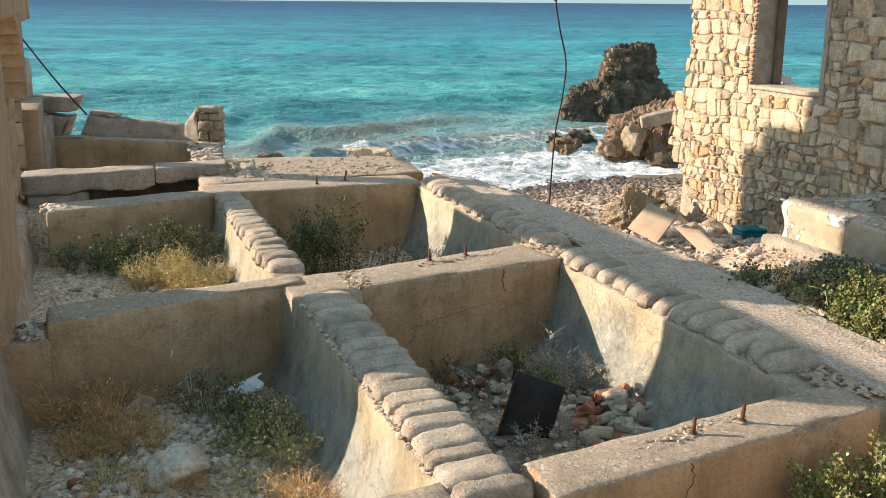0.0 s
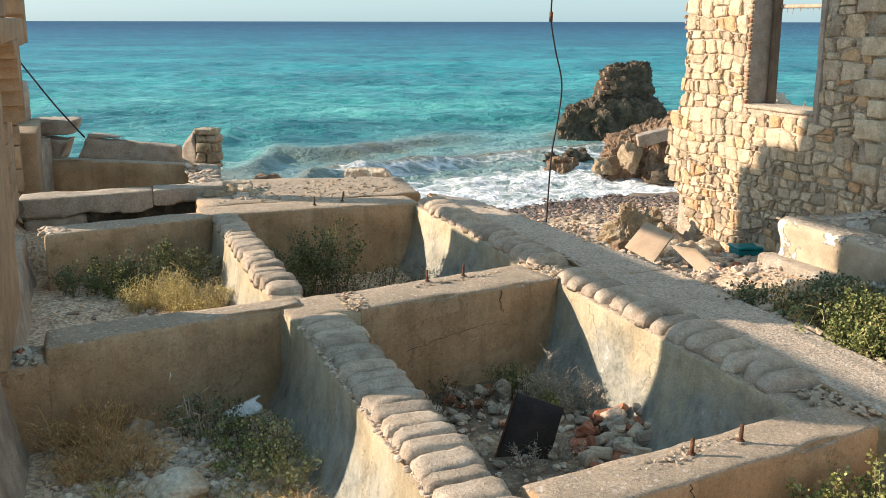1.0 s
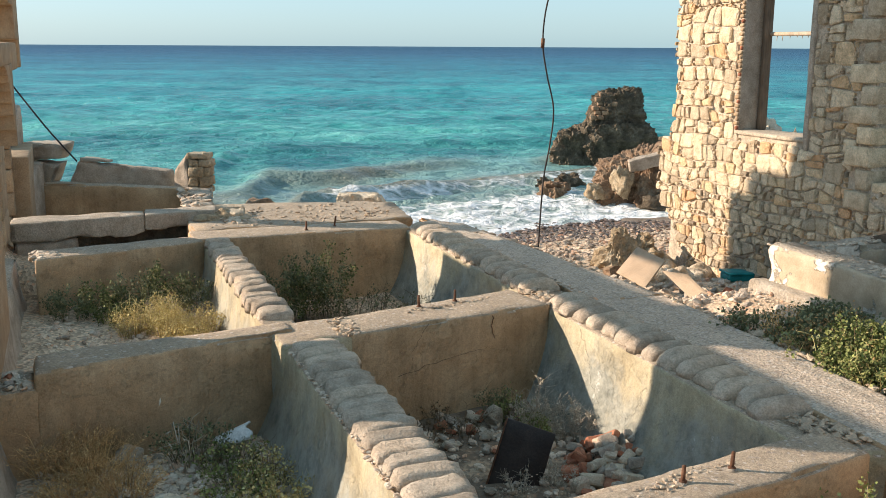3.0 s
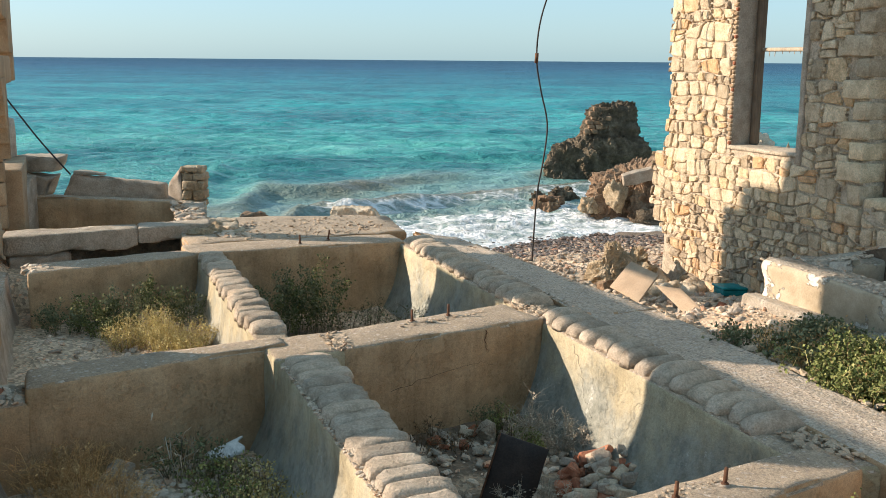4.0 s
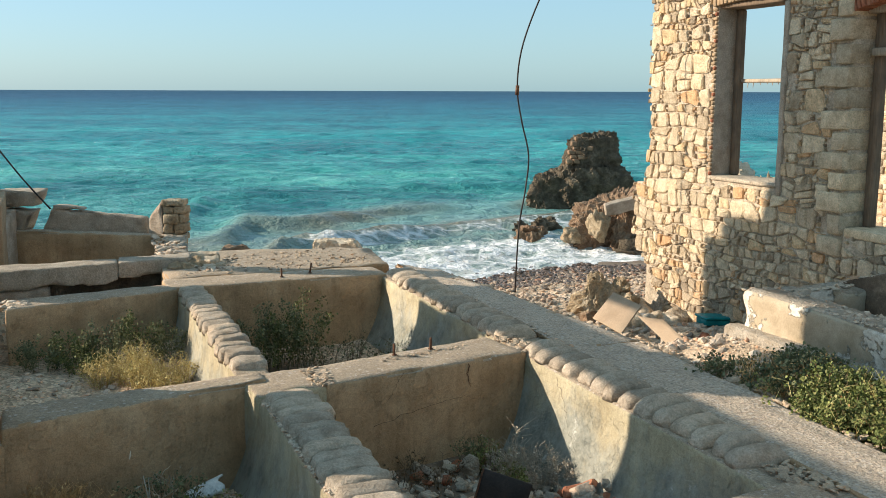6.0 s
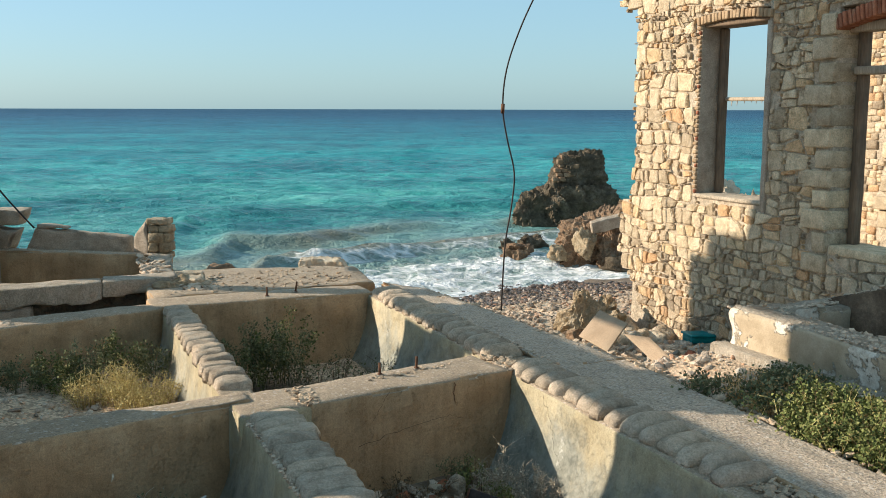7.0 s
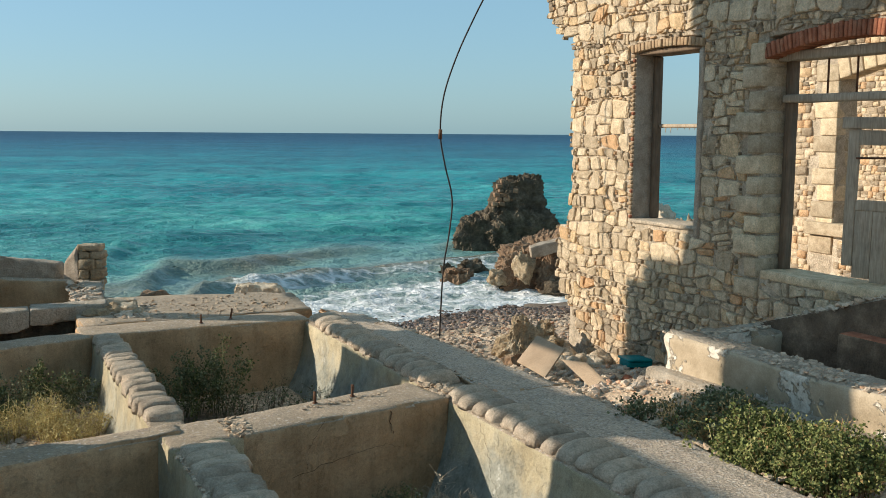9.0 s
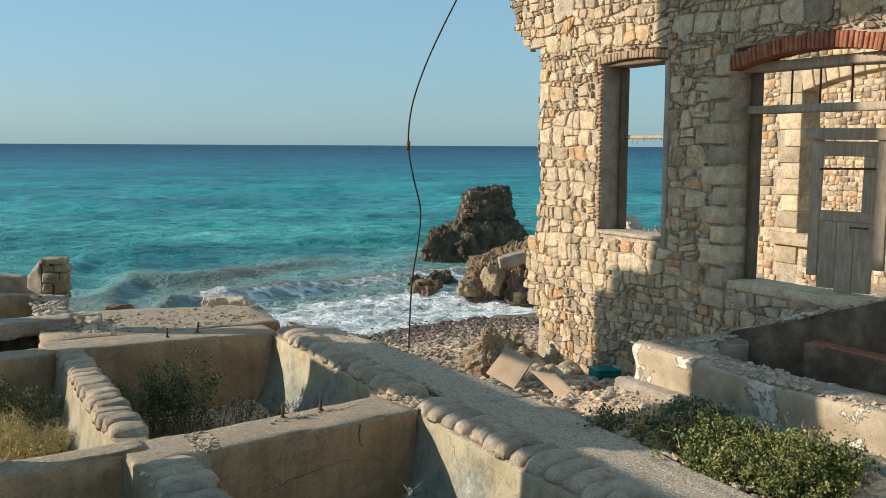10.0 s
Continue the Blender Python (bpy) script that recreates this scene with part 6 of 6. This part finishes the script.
for i, (x, y, w, h) in enumerate(((-1.62, 7.45, 0.26, 0.40), (-1.3, 7.35, 0.28, 0.46), (-1.45, 7.05, 0.24, 0.34))):
    plant("green_weed", "green leafy weed on the tank floor", at(x, y), w, h, 34, 20, (LEAF_BRIGHT, LEAF_DRY, LEAF_BRIGHT)[i], 0.024, 0.8, 10 + i, twigs=3, thin=0.7, group="green weeds on the tank floor")
plant("green_weed", "yellowing weed at the foot of the divider", at(-1.15, 6.85), 0.30, 0.40, 46, 16, LEAF_DRY, 0.026, 0.7, 14, stem_material=LEAF_DRY, twigs=3, thin=0.7)
plant("dry_grass", "straw-coloured dry grass tuft", at(-0.95, 6.25), 0.25, 0.34, 150, 3, LEAF_DRY, 0.04, 0.8, 6, "grass", LEAF_ORANGE, slim=0.08, twigs=2, thin=0.5)
plant("dry_grass", "straw-coloured dry grass tuft", at(-2.05, 6.3), 0.35, 0.26, 140, 3, LEAF_ORANGE, 0.04, 0.8, 7, "grass", LEAF_ORANGE, slim=0.08, twigs=2, thin=0.5)
plant("dry_grass", "straw-coloured dry grass tuft", at(-1.4, 6.45), 0.28, 0.24, 130, 3, LEAF_DRY, 0.04, 0.9, 9, "grass", LEAF_DRY, slim=0.08, twigs=2, thin=0.5)
plant("dry_stalk", "bare pale dried stalk with bent twigs", at(-2.0, 7.6), 0.14, 0.66, 8, 3, LEAF_PALE, 0.07, 1.6, 8, "weed", LEAF_PALE, droop=0.5, slim=0.1, twigs=3, thin=1.3)
for i, (x, y, h) in enumerate(((-4.30, 11.35, 0.46), (-3.95, 11.55, 0.56), (-3.6, 11.6, 0.68), (-3.25, 11.75, 0.74), (-2.9, 11.75, 0.56), (-3.7, 11.25, 0.44))):
    plant("green_shrub", "dark green upright shrub along the tank wall", at(x, y), 0.30, h, 28, 40, (LEAF_DUSTY, LEAF_DARK)[i % 2], 0.032, 0.5, 20 + i, stem_material=LEAF_DUSTY, group="shrubs along the tank wall", twigs=3, thin=0.55, slim=0.36)
for i, (x, y, h) in enumerate(((-3.35, 10.85, 0.50), (-2.95, 10.75, 0.46), (-3.1, 11.1, 0.56), (-2.72, 10.5, 0.38), (-2.6, 10.85, 0.42))):
    plant("straw_shrub", "straw-yellow dried shrub with seed heads", at(x, y), 0.28, h, 60, 15, LEAF_DRY, 0.024, 0.5, 30 + i, stem_material=LEAF_DRY, group="straw-coloured shrubs", twigs=4, thin=0.7, slim=0.3)
for i, (x, y, h) in enumerate(((-1.75, 12.6, 1.0), (-1.4, 12.75, 1.12), (-1.3, 12.5, 0.95), (-1.65, 12.3, 0.85), (-1.98, 12.35, 0.8))):
    plant("tall_shrub", "tall dark green shrub growing in the far tank", at(x, y), 0.30, h * 1.1, 18, 46, (LEAF_DUSTY, LEAF_DARK)[i % 2], 0.036, 0.75, 40 + i, stem_material=LEAF_DUSTY, group="tall shrubs in the far tank", twigs=5, thin=0.55, slim=0.36)
for i, (x, y, h) in enumerate(((-1.0, 12.2, 0.55), (-0.75, 12.5, 0.7), (-0.45, 12.2, 0.5), (-0.2, 12.35, 0.6))):
    plant("tall_shrub", "thin twiggy weed in the far tank", at(x, y), 0.22, h, 16, 8, LEAF_DUSTY, 0.028, 0.7, 50 + i, group="tall shrubs in the far tank", twigs=5, thin=0.7)
for i, (x, y, w, h) in enumerate(((0.98, 8.62, 0.14, 0.66), (1.26, 8.56, 0.20, 0.46), (1.44, 8.45, 0.16, 0.40))):
    plant("pale_bush", "pale grey dried bush below the tank wall", at(x, y), w, h, 26, 14, LEAF_PALE, 0.020, 0.8, 60 + i, stem_material=LEAF_PALE, group="pale dried bushes", twigs=10, thin=0.7)
for i, (x, y, w, h) in enumerate(((0.82, 8.85, 0.20, 0.50), (0.62, 8.9, 0.16, 0.44), (0.98, 8.45, 0.14, 0.34))):
    plant("green_weed", "thin green weed below the tank wall", at(x, y), w, h, 30, 24, (LEAF_BRIGHT, LEAF_DUSTY)[i % 2], 0.022, 0.5, 64 + i, group="thin weeds in the near tank", twigs=2, thin=0.6, slim=0.3)
for i, (x, y) in enumerate(((0.1, 8.75), (0.3, 8.5), (-0.05, 8.45))):
    plant("dry_stalk", "brown dead stalks among the debris", at(x, y), 0.2, 0.34, 12, 4, STEM, 0.03, 1.0, 68 + i, "weed", STEM, twigs=5, thin=0.8, group="dead stalks in the near tank")
for i, (x, y) in enumerate(((1.0, 7.55), (1.1, 7.4), (0.72, 7.32))):
    plant("pale_bush", "pale twiggy weed beside the charred panel", at(x, y), 0.14, 0.28, 16, 6, LEAF_PALE, 0.018, 0.9, 72 + i, stem_material=LEAF_PALE, group="pale dried bushes", twigs=7, thin=0.7)
plant("green_shrub", "green shrub with pale tips outside the near wall", at(2.28, 5.28), 0.26, 0.78, 40, 50, LEAF_BRIGHT, 0.026, 0.4, 65)
plant("green_shrub", "green shrub with pale tips outside the near wall", at(2.62, 5.42), 0.26, 0.85, 40, 50, LEAF_BRIGHT, 0.026, 0.4, 66)
for i in range(17):
    r2 = random.Random(700 + i)
    q = P(5.75 + 0.6 * r2.uniform(-1, 1), 6.10 + 0.26 * r2.uniform(-1, 1))
    plant("creeping_plant", "bright green creeping plant beside the walkway", at(q.x, q.y), 0.25, r2.uniform(0.34, 0.62), 40, 44, LEAF_CREEP, 0.029, 0.75, 75 + i, "plant", group="creeping plants beside the walkway", slim=0.42)
for i in range(5):
    r2 = random.Random(770 + i)
    q = P(5.85 + 0.5 * r2.uniform(-1, 1), 6.05 + 0.24 * r2.uniform(-1, 1))
    plant("creeping_plant", "yellowing straggling stems among the creeping plants", at(q.x, q.y), 0.28, r2.uniform(0.45, 0.7), 14, 16, LEAF_BRIGHT, 0.028, 1.0, 95 + i, "plant", stem_material=LEAF_DRY, group="creeping plants beside the walkway", twigs=3, thin=0.7)
for i in range(10):
    r2 = random.Random(800 + i)
    q = P(r2.uniform(6.3, 7.5), r2.uniform(5.95, 6.6))
    plant("creeping_plant", "dusty dark green creeping plant on the bank", at(q.x, q.y), 0.3, r2.uniform(0.22, 0.42), 30, 26, LEAF_DUSTY, 0.034, 0.75, 110 + i, "plant", group="creeping plants beside the walkway")


for i in range(11):
    r2 = random.Random(900 + i)
    q = P(r2.uniform(5.7, 7.2), r2.uniform(5.85, 6.5))
    plant("dry_bush", "rust-brown dried stalks among the creeping plants", at(q.x, q.y), 0.14, r2.uniform(0.3, 0.45), 16, 18, LEAF_ORANGE, 0.026, 0.7, 150 + i, stem_material=LEAF_ORANGE, group="dried stalks on the bank", slim=0.25)
for i in range(7):
    r2 = random.Random(950 + i)
    q = P(r2.uniform(4.8, 7.8), r2.uniform(-0.3, 1.3))
    plant("dry_grass", "small tuft of dry grass between the stones", at(q.x, q.y), 0.12, r2.uniform(0.12, 0.24), 40, 3, LEAF_DRY, 0.04, 0.8, 170 + i, "grass", LEAF_DRY, group="dry tufts on the tank floor", slim=0.08)

# ---- cracks and rust in the concrete ----
CRACK = grainy("crack_shadow", (0.03, 0.024, 0.018), (0.05, 0.04, 0.03), (0.08, 0.06, 0.045), 9, 60, 0.2, 0.95)


def crack(label, pts, radius, seed, material=CRACK):
    r3 = random.Random(seed)
    fine = []
    for a, b in zip(pts, pts[1:]):
        for k in range(6):
            q = Vector(a).lerp(Vector(b), k / 6)
            fine.append(q + Vector((r3.gauss(0, 1), r3.gauss(0, 0.2), r3.gauss(0, 1))) * 0.008)
    fine.append(Vector(pts[-1]))
    v, f = tube(fine, radius, 4, 0.5)
    thing("crack", label, "crack", mesh_of("crack", v, f, material), kind="structure")


def front_of(s0, c0, s1, c1, c, z, out=0.0):
    """A point on a cross wall's near face."""
    t = (c - c0) / (c1 - c0)
    return P(s0 + (s1 - s0) * t - out, c, z)


def mid_face(c, z):
    return front_of(8.28, 2.25, 8.66, 4.44, c, z, 0.009)


def near_face(c, z):
    return front_of(4.18, 2.16, 4.60, 4.70, c, z, 0.009)


crack("long crack across the middle tank wall", [mid_face(2.7, -0.48), mid_face(3.05, -0.42), mid_face(3.45, -0.36), mid_face(3.7, -0.34), mid_face(3.85, -0.40)], 0.002, 1)
crack("crack running down the middle tank wall", [mid_face(3.02, -0.01), mid_face(2.97, -0.12), mid_face(2.88, -0.22), mid_face(2.86, -0.42)], 0.002, 2)
crack("rust streak down the middle tank wall", [mid_face(3.74, -0.02), mid_face(3.74, -0.12), mid_face(3.77, -0.26)], 0.006, 3, RUST)
crack("crack running down the near tank wall", [near_face(3.08, -0.01), near_face(3.10, -0.10), near_face(3.06, -0.25), near_face(3.02, -0.5)], 0.0035, 4)
crack("crack across the corner of the slab", [P(13.95, 4.0, 0.006), P(14.3, 4.15, 0.006), P(14.75, 4.6, 0.006), P(15.0, 4.9, 0.006)], 0.005, 5)
crack("crack in the right tank wall", [P(8.0, 4.42, -0.08), P(7.8, 4.405, -0.3), P(7.65, 4.365, -0.5), P(7.45, 4.33, -0.62)], 0.0016, 6)


# ---- coping bricks ----
def pillow(seed, dome):
    """A worn coping brick of unit size: bulging or flat top, broken arris, uneven."""
    nx, ny = 8, 7
    verts, faces = [], []
    r3 = random.Random(seed)
    tip, lean = r3.uniform(-0.12, 0.12), r3.uniform(-0.10, 0.10)
    for j in range(ny + 1):
        for i in range(nx + 1):
            x, y = math.sin(math.pi * (i / nx - 0.5)), math.sin(math.pi * (j / ny - 0.5))
            top = max(0.0, 1 - abs(x) ** (2.6 if dome else 7.0)) ** 0.5 * max(0.0, 1 - abs(y) ** (4.0 if dome else 9.0)) ** 0.5
            rim = 1 - 0.10 * (abs(x) * abs(y)) ** 3
            wob = fbm(x * 1.4 + seed, y * 1.4, seed * 0.37, 3)
            chip = max(0.0, fbm(x * 2.6 + seed * 1.9, y * 2.6, 4.0, 3)) * max(abs(x), abs(y)) ** 3
            grain = fbm(x * 5 + seed, y * 5, 9.0, 2)
            verts.append(Vector((0.5 * x * rim * (1 - 0.10 * chip) + 0.035 * wob, 0.5 * y * rim * (1 - 0.10 * chip) + 0.035 * fbm(x * 1.3, y * 1.7 + seed, 2.0, 3),
                                 -0.12 + 0.60 * top + 0.10 * wob - 0.30 * chip + 0.05 * grain + tip * x * 0.5 + lean * y * 0.5)))
    w = nx + 1
    for j in range(ny):
        for i in range(nx):
            a = j * w + i
            faces.append([a, a + 1, a + 1 + w, a + w])
    rim = list(range(w)) + [j * w + nx for j in range(1, ny + 1)] + [ny * w + i for i in range(nx - 1, -1, -1)] + [j * w for j in range(ny - 1, 0, -1)]
    base = len(verts)
    for q in rim:
        verts.append(Vector((verts[q].x, verts[q].y, -0.5)))
    n = len(rim)
    for k in range(n):
        faces.append([rim[k], base + k, base + (k + 1) % n, rim[(k + 1) % n]])
    faces.append([base + k for k in range(n - 1, -1, -1)])
    return verts, faces


BRICKS = {True: [], False: []}
for i in range(10):
    for dome in (True, False):
        v, f = pillow(500 + i, dome)
        BRICKS[dome].append(mesh_of("brick", v, f, COPING))


def coping(parent, s0, s1, c0, c1, pitch, seed, height=0.10, dome=False, lift=0.0):
    r = random.Random(seed)
    s = s0
    while s < s1:
        p = pitch * r.uniform(0.82, 1.16)
        m = frame_matrix(s + p / 2, (c0 + c1) / 2 + r.uniform(-0.02, 0.02), lift - 0.035 + r.uniform(-0.010, 0.014) + (height - 0.1) * 0.5) @ pose(0, 0, 0, r.uniform(-3, 3), r.uniform(-6, 6), r.uniform(-5, 5)) @ Matrix.Diagonal((p * r.uniform(0.93, 1.0), (c1 - c0) * r.uniform(0.94, 1.07), height * r.uniform(0.92, 1.25), 1))
        part("brick", r.choice(BRICKS[dome]), parent, "", m)
        s += p


coping(divider_near, 4.3, 8.15, 1.66, 2.10, 0.215, 1, 0.125)
coping(divider_far, 9.15, 12.95, 1.56, 1.92, 0.235, 2, 0.125)
coping(right_wall, 5.35, 8.75, 4.45, 4.90, 0.24, 3, 0.15, True, 0.014)
coping(right_wall, 9.25, 13.2, 4.45, 4.88, 0.25, 4, 0.15, True, 0.014)

# ---- face stones of the building ----
r = random.Random(77)
for cell in front[:290]:
    v, f = cell_stone(cell, r)
    part("stone", mesh_of("stone", v, f, STONE, False), front_wall, "", HOME @ frame_matrix(cell[0], FACE, cell[1]))
